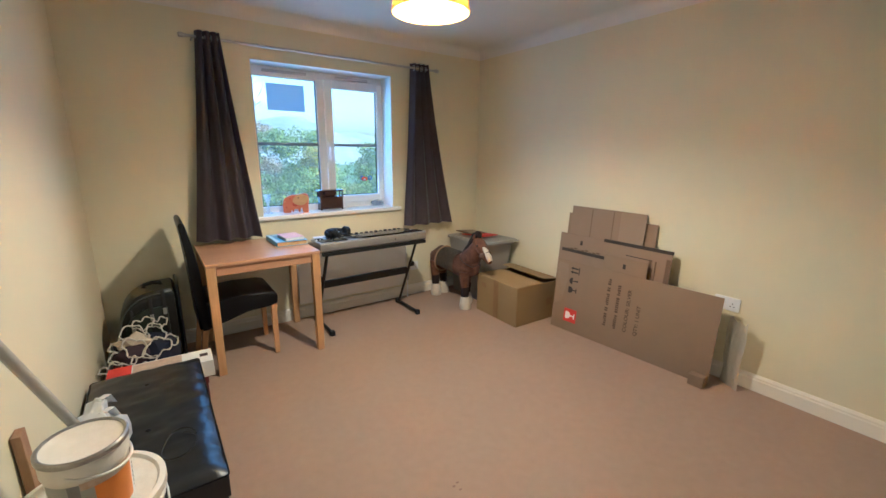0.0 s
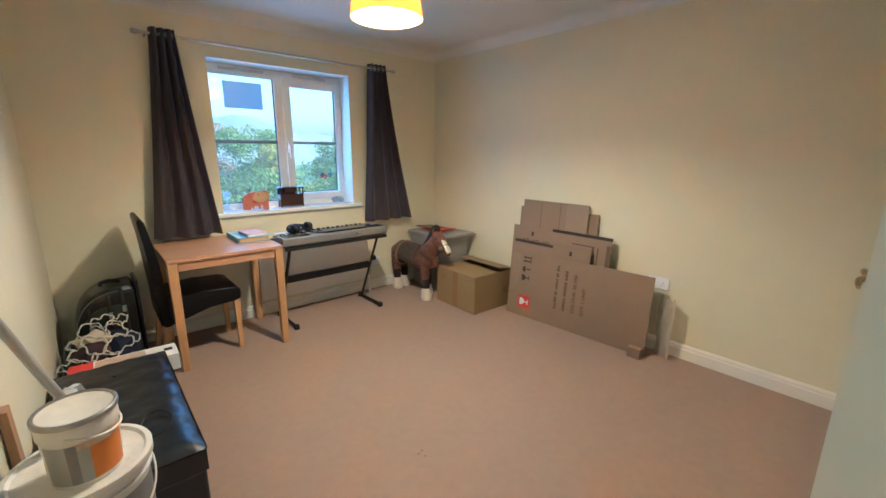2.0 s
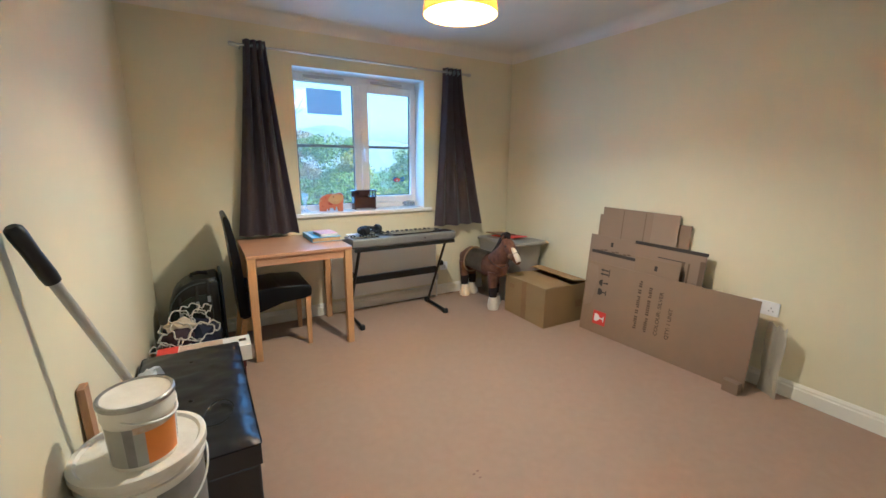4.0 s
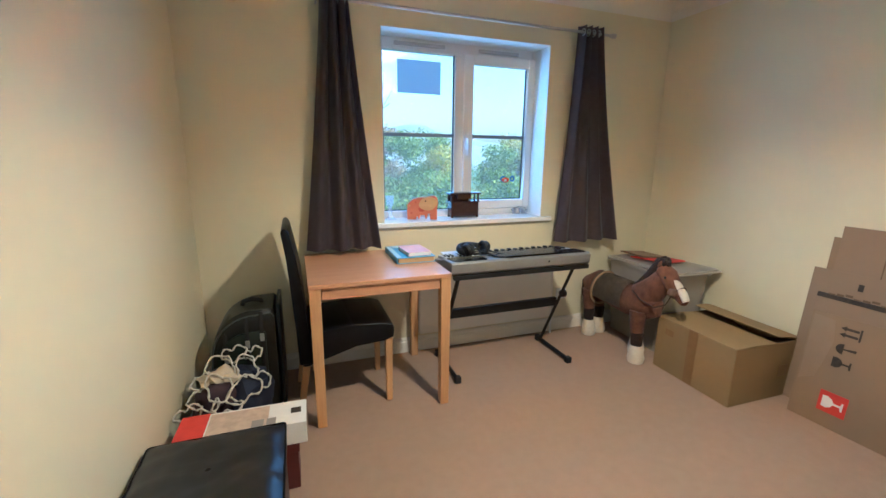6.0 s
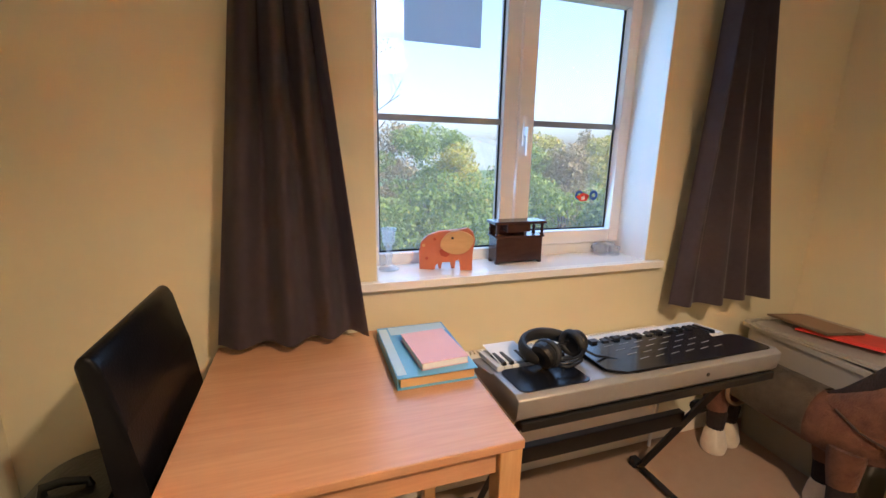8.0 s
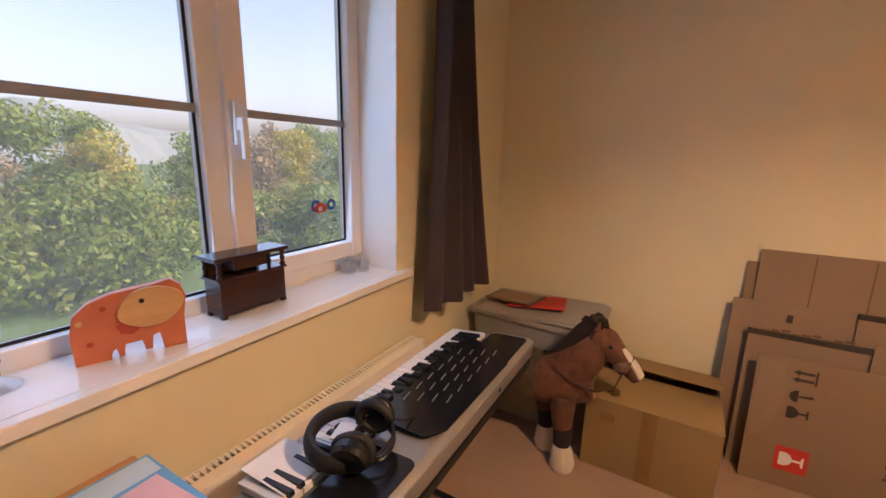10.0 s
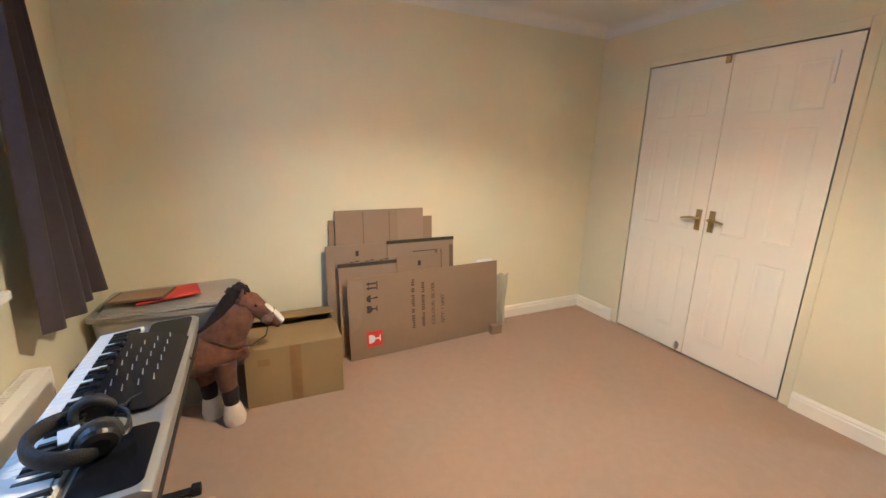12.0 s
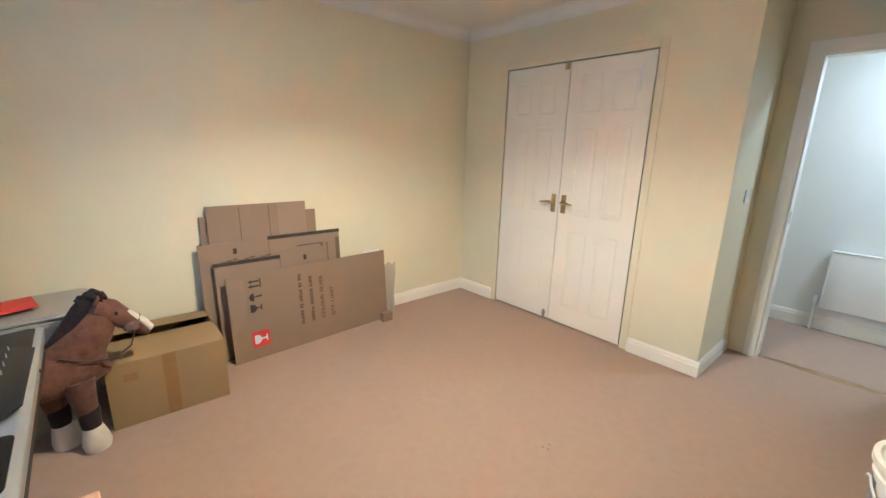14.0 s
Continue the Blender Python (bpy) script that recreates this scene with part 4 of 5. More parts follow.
bm = bmesh.new()
tube(bm, [(0, -0.74, 0.715), (0, -0.70, 0.715), (0, -0.66, 0.66), (0, -0.615, 0.585), (0, -0.56, 0.52), (0, -0.50, 0.49)], [(0.026, 0.016), (0.032, 0.030), (0.026, 0.036), (0.024, 0.034), (0.022, 0.028), (0.008, 0.012)], 12)
for q in bm.verts:
    q.co += Vector((0, 0, 0.012 * noise.noise(q.co * 60)))
part("mane", bm, M_MANE, horse, "dark plush mane", smooth=True)
bm = bmesh.new()
for k, (dx, y, z, r) in enumerate(((-0.012, -0.715, 0.715, 0.026), (0.014, -0.70, 0.725, 0.024), (0.0, -0.735, 0.705, 0.024), (0.0, -0.675, 0.705, 0.026))):
    blob(bm, (dx, y, z), (r, r * 1.1, r * 0.95), lump=0.7, seed=k + 41)
part("forelock", bm, M_MANE, horse, "dark plush forelock", smooth=True)
bm = bmesh.new()
blob(bm, (-0.030, -0.845, 0.553), (0.026, 0.040, 0.032), lump=0.3, seed=52)
blob(bm, (0.036, -0.845, 0.553), (0.026, 0.040, 0.032), lump=0.3, seed=53)
part("muzzle", bm, mat("grey_brown_plush", (0.21, 0.13, 0.085), (0.13, 0.075, 0.05), 30, 0.95, 1.0, 160), hd, "greyish brown cheek patch", smooth=True)
M_SADDLE = mat("grey_brown_saddle_cloth", (0.17, 0.125, 0.075), (0.11, 0.08, 0.05), 30, 0.95, 0.8, 160, sheen=0.1)
bm = bmesh.new()
rows = []
for y in np.linspace(-0.20, -0.50, 9):
    rows.append([Vector((0.108 * math.cos(a), y, 0.395 + 0.122 * math.sin(a))) for a in np.linspace(-0.5, 3.64, 15)])
loft(bm, rows, closed=False)
bmesh.ops.solidify(bm, geom=list(bm.faces), thickness=0.006)
part("saddle_cloth", bm, M_SADDLE, horse, "grey-brown saddle cloth", smooth=True)
bm = bmesh.new()
tube(bm, [(0.114 * math.cos(a), -0.22 - 0.02 * math.sin(a), 0.392 + 0.130 * math.sin(a)) for a in np.linspace(0, 6.283, 29)], (0.008), 8, cap=False)
part("girth_strap", bm, mat("tan_strap", (0.30, 0.19, 0.10), rough=0.7), horse, "tan girth strap", smooth=True)
bm = bmesh.new()
tube(bm, [(0, -0.075, 0.42), (0, -0.025, 0.39), (0.0, -0.035, 0.30), (0.0, -0.055, 0.20)], [0.02, 0.034, 0.038, 0.02], 12)
part("tail", bm, M_MANE, horse, "dark plush tail", smooth=True)
for x, y in ((-0.055, -0.635), (0.050, -0.53), (-0.055, -0.15), (0.055, -0.13)):
    bm = bmesh.new()
    tube(bm, [(x, y + 0.015, 0.36), (x, y + 0.01, 0.25), (x, y, 0.14), (x, y, 0.10)], [(0.05, 0.06), (0.042, 0.048), (0.032, 0.034), (0.032, 0.034)], 14)
    leg = part("leg", bm, M_FUR, horse, smooth=True)
    bm = bmesh.new()
    tube(bm, [(x, y, 0.125), (x, y - 0.003, 0.09), (x, y - 0.008, 0.03), (x, y - 0.008, 0.001)], [0.034, 0.045, 0.056, 0.050], 16)
    part("hoof", bm, M_WPLUSH, leg, "white plush foot", smooth=True)
    bm = bmesh.new()
    tube(bm, [(x, y + 0.002, 0.215), (x, y + 0.001, 0.20), (x, y, 0.14), (x, y, 0.118)], [(0.034, 0.038), (0.041, 0.044), (0.037, 0.039), (0.036, 0.037)], 14)
    part("stocking", bm, M_MANE, leg, "dark plush lower leg", smooth=True)
M_STRAP = mat("brown_leather_strap", (0.05, 0.028, 0.018), rough=0.5)
bm = bmesh.new()
loop = [(0.044 * math.cos(a) + 0.004, -0.868 - 0.028 * math.sin(a), 0.548 + 0.040 * math.sin(a)) for a in np.linspace(0, 6.283, 25)]
tube(bm, loop, 0.0045, 8, cap=False)
part("bridle", bm, M_STRAP, horse, "thin brown bridle", smooth=True)
bm = bmesh.new()
tube(bm, [(-0.046, -0.86, 0.54), (-0.062, -0.83, 0.47), (-0.072, -0.74, 0.43), (-0.085, -0.64, 0.45), (-0.08, -0.57, 0.49)], 0.004, 8)
part("rein", bm, M_STRAP, horse, smooth=True)

for ob in horse.children_recursive:      # short muzzle, upright neck
    for q in ob.data.vertices:
        y = q.co.y
        if y < -0.71:
            q.co.y = -0.730 + (y + 0.71) * 0.78
        elif y < -0.55 and q.co.z > 0.4:
            q.co.y = -0.55 + (y + 0.55) * 1.125

carton = thing("cardboard_box", (3.915, -0.975, 0), -1.5, "brown cardboard carton on the carpet with its top flaps ajar", "box")
W2, D2, BH = 0.262, 0.262, 0.342
t_ = 0.005
for b in ((-W2, W2, -D2, -D2 + t_, 0.004, BH), (-W2, W2, D2 - t_, D2, 0.004, BH), (-W2, -W2 + t_, -D2 + t_, D2 - t_, 0.004, BH), (W2 - t_, W2, -D2 + t_, D2 - t_, 0.004, BH)):
    part("side_panel", boxes(b), M_CARD3, carton, "", 0.0012)
part("bottom_panel", boxes((-W2, W2, -D2, D2, 0, 0.004)), M_CARD3, carton)
bm = bmesh.new()
rows = []
for i in range(9):
    u = i / 8
    rows.append([Vector((-W2 + u * 0.325, y, BH + 0.001 + 0.006 * math.sin(u * 2.6) - 0.012 * u * u + dz)) for y, dz in ((-D2, 0), (D2, 0), (D2, 0.004), (-D2, 0.004))])
loft(bm, rows)
part("flap", bm, M_CARD3, carton)
bm = bmesh.new()
rows = []
for i in range(9):
    u = i / 8
    rows.append([Vector((W2 - u * 0.215, y, BH + 0.001 + 0.038 * u + (0.010 + 0.03 * y) * math.sin(u * 3.1) + dz)) for y, dz in ((-D2, 0), (D2, 0), (D2, 0.004), (-D2, 0.004))])
loft(bm, rows)
part("flap", bm, M_CARD3, carton)
for s in (-1, 1):
    bm = bmesh.new()
    box(bm, -W2 + 0.01, W2 - 0.01, -0.24, 0.0, -0.002, 0.002, Matrix.Translation((0, s * (D2 - 0.006), BH - 0.004)) @ Matrix.Rotation(radians(s * 20), 4, 'X') @ Matrix.Diagonal((1, s, 1, 1)))
    part("inner_flap", bm, M_CARDIN, carton)
part("tape", boxes((-W2 - 0.0012, -W2 - 0.0002, -0.030, 0.030, 0.002, BH), (-W2 - 0.0012, -W2 + 0.0, -0.030, 0.030, BH - 0.002, BH + 0.004)), M_TAPE, carton, "brown tape strip")
part("print", boxes((-W2 - 0.0012, -W2 - 0.0002, 0.135, 0.195, 0.245, 0.285)), M_TAPE, carton, "faded printed mark")
part("print", boxes((0.10, 0.17, -D2 - 0.0012, -D2 - 0.0002, 0.13, 0.20)), M_TAPE, carton, "faded printed mark")

# ---- flattened cardboard boxes against the wall ----


def flat_box(y0, y1, h, xb, xt, material, label, thick=0.012, z0=0.0, dark=False, notch=0.0):
    """A folded-flat carton: two skins with a fold at one edge, leaning on the wall from xb at the floor to xt at the top. Returns the thing and its front plane."""
    lean = math.atan2(xt - xb, h)
    t = thing("flattened_box", (xb, (y0 + y1) / 2, z0), 0, label, "cardboard", "flattened boxes by the wall")
    w = (y0 - y1) / 2
    m = Matrix.Rotation(lean, 4, 'Y')
    hh = h / math.cos(lean)
    for nm, a, b, dh, dw in (("front_sheet", 0.0, 0.005, 0, 0), ("back_sheet", 0.0065, 0.0115, -0.010, -0.006)):
        bm = bmesh.new()
        box(bm, a, b, -abs(w) - dw, abs(w) + dw, 0.0, hh + dh, m)
        part(nm, bm, material, t, "", 0.0012, segs=1)
    if dark:
        bm = bmesh.new()
        box(bm, -0.004, 0.013, -abs(w) - 0.002, abs(w) + 0.002, hh - 0.020, hh + 0.003, m)
        part("dark_edge", bm, M_INK, t, "dark taped top edge", 0.002)
    return t, m, hh, abs(w)


def mark(t, m, y, z, w, h, material, name="print"):
    """A printed patch on the front of a flattened box; y is measured from its middle."""
    bm = bmesh.new()
    box(bm, -0.0016, -0.0004, y - w / 2, y + w / 2, z - h / 2, z + h / 2, m)
    return part(name, bm, material, t)


flat_box(-1.27, -2.035, 0.945, 4.135, 4.197, M_CARD, "large plain brown flattened carton leaning on the wall", 0.012)
ta, ma, ha, wa = flat_box(-1.31, -1.955, 1.010, 4.117, 4.184, M_CARD2, "tall brown flattened carton with a paler end panel")
bm = bmesh.new()
box(bm, -0.0016, -0.0004, -wa, -wa + 0.20, 0.62, ha - 0.002, ma)
part("pale_panel", bm, mat("paler_cardboard", (0.30, 0.22, 0.15), (0.275, 0.20, 0.135), 5, 0.85), ta, "paler end panel")
for y in (wa - 0.195, wa - 0.385):
    mark(ta, ma, y, 0.80, 0.005, 0.40, M_CARDIN, "fold_line")
td, md, hd_, wd = flat_box(-1.235, -1.70, 0.775, 4.090, 4.150, M_CARD2, "brown flattened carton with a printed arrow mark")
mark(td, md, wd - 0.215, 0.715, 0.022, 0.036, M_INK)
tc, mc, hc, wc = flat_box(-1.665, -2.190, 0.785, 4.072, 4.135, M_CARD2, "brown flattened carton with a dark taped top edge", dark=True)
mark(tc, mc, -0.03, 0.70, 0.20, 0.006, M_INK)
te, me_, he, we = flat_box(-1.305, -1.725, 0.655, 4.040, 4.092, M_CARD2, "greyish flattened carton with a torn dark top edge", dark=True)
for k in range(9):
    mark(te, me_, we - 0.06 - 0.035 * k, he + 0.004 + 0.006 * (k % 3), 0.03, 0.012, M_CARDIN, "torn_edge")
t2, m2, h2, w2 = flat_box(-1.715, -2.06, 0.685, 4.022, 4.075, M_CARD, "small brown flattened carton with a printed arrow mark")
mark(t2, m2, 0.0, 0.625, 0.022, 0.036, M_INK)
tf, mf, hf, wf = flat_box(-1.345, -2.560, 0.580, 4.000, 4.052, M_CARD, "long brown flattened carton with printed handling marks and text bars")
tf.matrix_world = Matrix.Translation((3.985, -1.952, 0)) @ Matrix.Rotation(radians(3.0), 4, 'Z')
mark(tf, mf, wf - 0.175, 0.135, 0.115, 0.110, M_RED, "red_label")
def mark_shape(t, m, pts, material, name, x=-0.0016):
    """A printed shape: a thin prism over an outline in the box's own y and z."""
    bm = bmesh.new()
    back, front = [[bm.verts.new(m @ Vector((xx, y, z))) for y, z in pts] for xx in (x + 0.0012, x)]
    bm.faces.new(back)
    bm.faces.new(front[::-1])
    for i in range(len(pts)):
        j = (i + 1) % len(pts)
        bm.faces.new((back[i], front[i], front[j], back[j]))
    return part(name, bm, material, t)


def goblet(cy, cz, s, side):
    """Outline of a stemmed glass, upright or lying on its side."""
    half = [(0.0, 0.5), (0.34, 0.5), (0.36, 0.25), (0.25, 0.05), (0.06, -0.05), (0.06, -0.38), (0.26, -0.42), (0.26, -0.5), (0.0, -0.5)]
    pts = half + [(-u, v) for u, v in half[-2:0:-1]]
    return [(cy + s * v, cz + s * u) if side else (cy + s * u, cz + s * v) for u, v in pts]


mark_shape(tf, mf, goblet(wf - 0.175, 0.135, 0.085, True), M_WHITE, "glass_symbol", -0.0032)
for z in (0.498, 0.530):
    mark_shape(tf, mf, [(wf - 0.200, z - 0.006), (wf - 0.150, z - 0.006), (wf - 0.150, z - 0.013), (wf - 0.128, z), (wf - 0.150, z + 0.013), (wf - 0.150, z + 0.006), (wf - 0.200, z + 0.006)], M_INK, "handling_symbol")
mark(tf, mf, wf - 0.207, 0.514, 0.008, 0.062, M_INK, "handling_symbol")
dome_ = [(wf - 0.158 + 0.030 * math.sin(a), 0.425 + 0.027 * math.cos(a)) for a in np.linspace(0, math.pi, 9)]
mark_shape(tf, mf, dome_ + [(wf - 0.158, 0.428), (wf - 0.200, 0.428), (wf - 0.205, 0.436), (wf - 0.210, 0.432), (wf - 0.206, 0.422), (wf - 0.158, 0.422)], M_INK, "handling_symbol")
mark_shape(tf, mf, goblet(wf - 0.166, 0.350, 0.075, True), M_INK, "handling_symbol")
M_FADED = mat("faded_brown_ink", (0.075, 0.050, 0.032), (0.115, 0.078, 0.048), 120, 0.85)


def printed_words(t, m, words, y, z0, length, height):
    """One line of raised print that reads upwards along the box's front."""
    cu = bpy.data.curves.new("print", 'FONT')
    cu.body, cu.size, cu.extrude, cu.offset = words, 1.0, 0.3, 0.022
    flat = bpy.data.objects.new("print", cu)
    me = bpy.data.meshes.new_from_object(flat)
    bpy.data.objects.remove(flat)
    x1 = max(q.co.x for q in me.vertices)
    h1 = max(q.co.y for q in me.vertices)
    for q in me.vertices:
        q.co = m @ Vector((-0.0012 - 0.0012 * q.co.z, y - height / 2 + q.co.y / h1 * height, z0 + q.co.x / x1 * length))
    me.materials.append(M_FADED)
    ob = new("text_line", me)
    ob.parent = t
    return tagged(ob, "faded brown printed words", "", "", "stuff")


rnd = random.Random(5)
for y, zt in ((0.475, 0.51), (0.555, 0.43)):          # two lines too faint to read
    z, bm = 0.155, bmesh.new()
    while z < zt:
        for k in range(rnd.randint(2, 7)):
            L = rnd.uniform(0.009, 0.015)
            box(bm, -0.0016, -0.0004, wf - y - 0.012, wf - y + rnd.choice((0.012, 0.012, 0.006)), z, z + L, mf)
            z += L + 0.005
        z += 0.014
    tagged(part("text_line", bm, M_FADED, tf), "faded brown print too faint to read", "", "", "stuff")
printed_words(tf, mf, "COLOUR: SILVER", wf - 0.635, 0.155, 0.325, 0.026)
printed_words(tf, mf, "QTY: 1 UNIT", wf - 0.715, 0.155, 0.225, 0.026)
M_SCUFF = mat("rubbed_grey_card", (0.280, 0.204, 0.137), (0.255, 0.182, 0.116), 16, 0.85)
mark_shape(tf, mf, [(wf - 0.012, 0.20), (wf - 0.075, 0.24), (wf - 0.095, 0.33), (wf - 0.115, 0.45), (wf - 0.10, 0.555), (wf - 0.012, 0.565)], M_SCUFF, "rubbed_patch", -0.0011)
mark(tc, mc, -wc + 0.020, 0.55, 0.030, 0.36, M_CARDIN, "side_flap")
mark(tc, mc, -wc + 0.105, 0.60, 0.012, 0.20, M_CARDIN, "fold_line")
mark(tc, mc, -wc + 0.145, 0.60, 0.020, 0.20, M_CARDIN, "fold_line")
wrap = thing("packing_wrap", (4.140, -2.625, 0), 0, "crumpled cloudy sheet of packing plastic standing by the wall", "packaging")
bm = bmesh.new()
rows = []
for j in range(19):
    z = 0.44 * j / 18
    rows.append([Vector((0.028 - 0.011 * k + 0.006 * math.sin(9 * z + 2.1 * k), 0.055 - 0.020 * k - 0.006 * math.sin(15 * z + 0.5 * k) + 0.010 * noise.noise(Vector((k * 0.7, z * 8, 0))), z + 0.016 * math.sin(2.3 * k) * (z / 0.44))) for k in range(7)])
loft(bm, rows, closed=False)
bmesh.ops.solidify(bm, geom=list(bm.faces), thickness=0.0015)
part("film", bm, M_TUB, wrap, smooth=True)
tagged(part("cardboard_offcut", boxes((3.945, 3.995, -2.560, -2.470, 0.0, 0.075)), M_CARD, None, "", 0.003), "small folded cardboard offcut on the carpet by the wall", "cardboard")

# ---- along the left wall ----
bag = thing("travel_bag", (1.165, -0.315, 0), 0, "black and dark green upright travel bag standing in the corner", "bag")
M_BAG = mat("black_nylon", (0.004, 0.005, 0.005), (0.008, 0.010, 0.008), 14, 0.33, 0.3, 90)
M_BAGG = mat("dark_green_nylon", (0.006, 0.011, 0.007), (0.010, 0.016, 0.010), 14, 0.36, 0.3, 90)
bm = bmesh.new()
dome = [(0.150, 0.012), (0.165, 0.03), (0.166, 0.565), (0.150, 0.585)] + [(0.120 - 0.275 * math.sin(a) ** 0.75, 0.26 + 0.325 * math.cos(a) ** 0.75) for a in np.linspace(0.2, 1.5, 10)] + [(-0.158, 0.10), (-0.15, 0.03), (-0.12, 0.012)]
rows = []
for y, k in ((-0.150, 0.90), (-0.146, 0.95), (-0.125, 0.99), (0.0, 1.0), (0.125, 0.99), (0.150, 0.92)):
    rows.append([Vector((0.01 + (x - 0.01) * k, y + 0.008 * noise.noise(Vector((x * 9, y * 9, z * 6))), 0.012 + (z - 0.012) * k)) for x, z in dome])
loft(bm, rows)
part("bag_body", bm, M_BAG, bag, smooth=True)
bm = bmesh.new()
slab(bm, [(x * 0.74 - 0.012, 0.055 + z * 0.72) for x, z in dome], 0.149, 0.162, UP)
part("front_pocket", bm, M_BAGG, bag, "dark green front pocket", 0.005, True)
part("back_board", boxes((0.1665, 0.186, -0.135, 0.140, 0.0, 0.598)), M_BAG, bag, "flat black back board", 0.006, True)
bm = bmesh.new()
tube(bm, [(0.00, -0.02, 0.572), (0.004, -0.02, 0.594), (0.045, -0.02, 0.602), (0.09, -0.02, 0.594), (0.094, -0.02, 0.574)], [(0.012, 0.006)] * 5, 8)
part("carry_handle", bm, M_BAG, bag, smooth=True)
for x, z0, z1 in ((-0.075, 0.10, 0.40), (0.025, 0.10, 0.47), (0.095, 0.12, 0.50)):
    bm = bmesh.new()
    tube(bm, [(x, -0.163, z0), (x, -0.168, (z0 + z1) / 2), (x, -0.163, z1), (x, -0.146, z1 + 0.075)], [(0.010, 0.003)] * 4, 8)
    part("strap", bm, M_BLACK, bag, smooth=True)
    part("buckle", boxes((x - 0.010, x + 0.010, -0.176, -0.166, z1 - 0.075, z1 - 0.035)), M_SILVER, bag, "small silver buckle", 0.002)
bm = bmesh.new()
tube(bm, [(0.010 + (x - 0.01) * 0.955, -0.147, 0.012 + (z - 0.012) * 0.955) for x, z in dome[2:]], 0.004, 8)
part("zip", bm, mat("grey_zip_tape", (0.05, 0.055, 0.05), rough=0.35), bag, smooth=True)

M_NAVY = mat("navy_cloth", (0.006, 0.009, 0.030), (0.010, 0.013, 0.030), 20, 0.8, 0.5, 200)
heap = thing("cloth_heap", (1.135, -0.690, 0), 0, "heap of dark navy cloth bags behind the boxes", "bag")
for k, (x, y, z, rx, ry, rz) in enumerate(((0.0, 0.0, 0.145, 0.17, 0.15, 0.145), (-0.06, -0.03, 0.265, 0.10, 0.10, 0.09), (0.07, 0.0, 0.265, 0.10, 0.12, 0.09), (0.0, 0.08, 0.305, 0.13, 0.07, 0.07))):
    bm = bmesh.new()
    blob(bm, (x, y, z), (rx, ry, rz), lump=0.35, seed=k + 2)
    part("cushion", bm, M_NAVY if k != 1 else mat("plum_cloth", (0.03, 0.014, 0.022), rough=0.8), heap, smooth=True)
rope = thing("rope_loops", (1.128, -0.690, -0.040), 0, "tangle of thick white cotton rope loops on navy cloth", "rope")
M_ROPE = mat("white_cotton_rope", (0.60, 0.56, 0.50), (0.50, 0.46, 0.40), 60, 0.9, 0.8, 260)
rnd = random.Random(12)
for cx, cy, cz, r, tilt in ((-0.09, -0.10, 0.355, 0.055, 0.5), (-0.03, -0.08, 0.395, 0.060, 0.7), (0.07, -0.09, 0.375, 0.065, 0.7), (0.12, -0.03, 0.375, 0.050, 0.6), (0.07, 0.02, 0.425, 0.055, 0.9), (-0.03, 0.02, 0.435, 0.065, 0.9),
                            (-0.10, 0.0, 0.395, 0.045, 0.6), (0.02, 0.08, 0.47, 0.045, 1.1), (0.10, 0.09, 0.455, 0.035, 1.0), (-0.14, -0.13, 0.325, 0.045, 0.3), (0.0, -0.13, 0.335, 0.05, 0.3)):
    bm = bmesh.new()
    ph, ph2 = rnd.uniform(0, 6), rnd.uniform(0, 6)
    pts = []
    for a in np.linspace(0, 6.283, 29):
        k = r * (1 + 0.22 * math.sin(2 * a + ph) + 0.12 * math.sin(3 * a + ph2))
        pts.append((cx + k * math.cos(a), cy + k * math.sin(a) * math.cos(tilt), cz + k * math.sin(a) * math.sin(tilt) * 0.8 + 0.008 * math.sin(5 * a + ph)))
    tube(bm, pts, [0.0042 + 0.0017 * math.sin(9 * i) for i in range(29)], 8, cap=False)
    part("loop", bm, M_ROPE, rope, smooth=True)
bm = bmesh.new()
blob(bm, (-0.035, 0.0, 0.385), (0.075, 0.06, 0.05), lump=0.7, seed=9)
part("cream_cloth", bm, mat("cream_cloth", (0.55, 0.46, 0.34), (0.48, 0.40, 0.29), 30, 0.9, 0.6, 200), rope, "cream cloth under the loops", smooth=True)

M_MAROON = mat("maroon_card", (0.12, 0.02, 0.018), (0.09, 0.016, 0.014), 16, 0.6)
low = thing("shoe_box", (1.205, -0.970, 0), 0, "dark maroon flat cardboard box under a white box", "box")
part("box_base", boxes((-0.215, 0.205, -0.080, 0.080, 0.0, 0.170)), M_MAROON, low, "", 0.003)
part("box_lid", boxes((-0.22, 0.21, -0.084, 0.084, 0.1705, 0.210)), M_MAROON, low, "", 0.003)
game = thing("game_box", (1.214, -0.968, 0.2105), -1.5, "long white printed cardboard box with a red end", "box")
part("box_body", boxes((-0.236, 0.236, -0.082, 0.082, 0.0, 0.095)), M_WHITE, game, "", 0.003)
part("red_end", boxes((-0.2372, -0.135, -0.0835, 0.0835, 0.0, 0.0962)), M_RED, game, "red printed end", 0.001)
M_PHOTO = mat("printed_picture", (0.62, 0.48, 0.36), (0.40, 0.30, 0.24), 30, 0.5)
part("printed_picture", boxes((-0.13, 0.09, -0.070, 0.070, 0.095, 0.0958)), M_PHOTO, game, "brownish printed picture")
part("printed_picture", boxes((0.03, 0.075, -0.072, -0.02, 0.0959, 0.0966), (0.085, 0.12, -0.072, -0.02, 0.095, 0.0959)), mat("grey_print", (0.28, 0.26, 0.24), rough=0.6), game, "grey printed figure bars")
part("bar_code", boxes((0.175, 0.215, -0.010, 0.028, 0.095, 0.0958)), M_INK, game, "small printed code block")
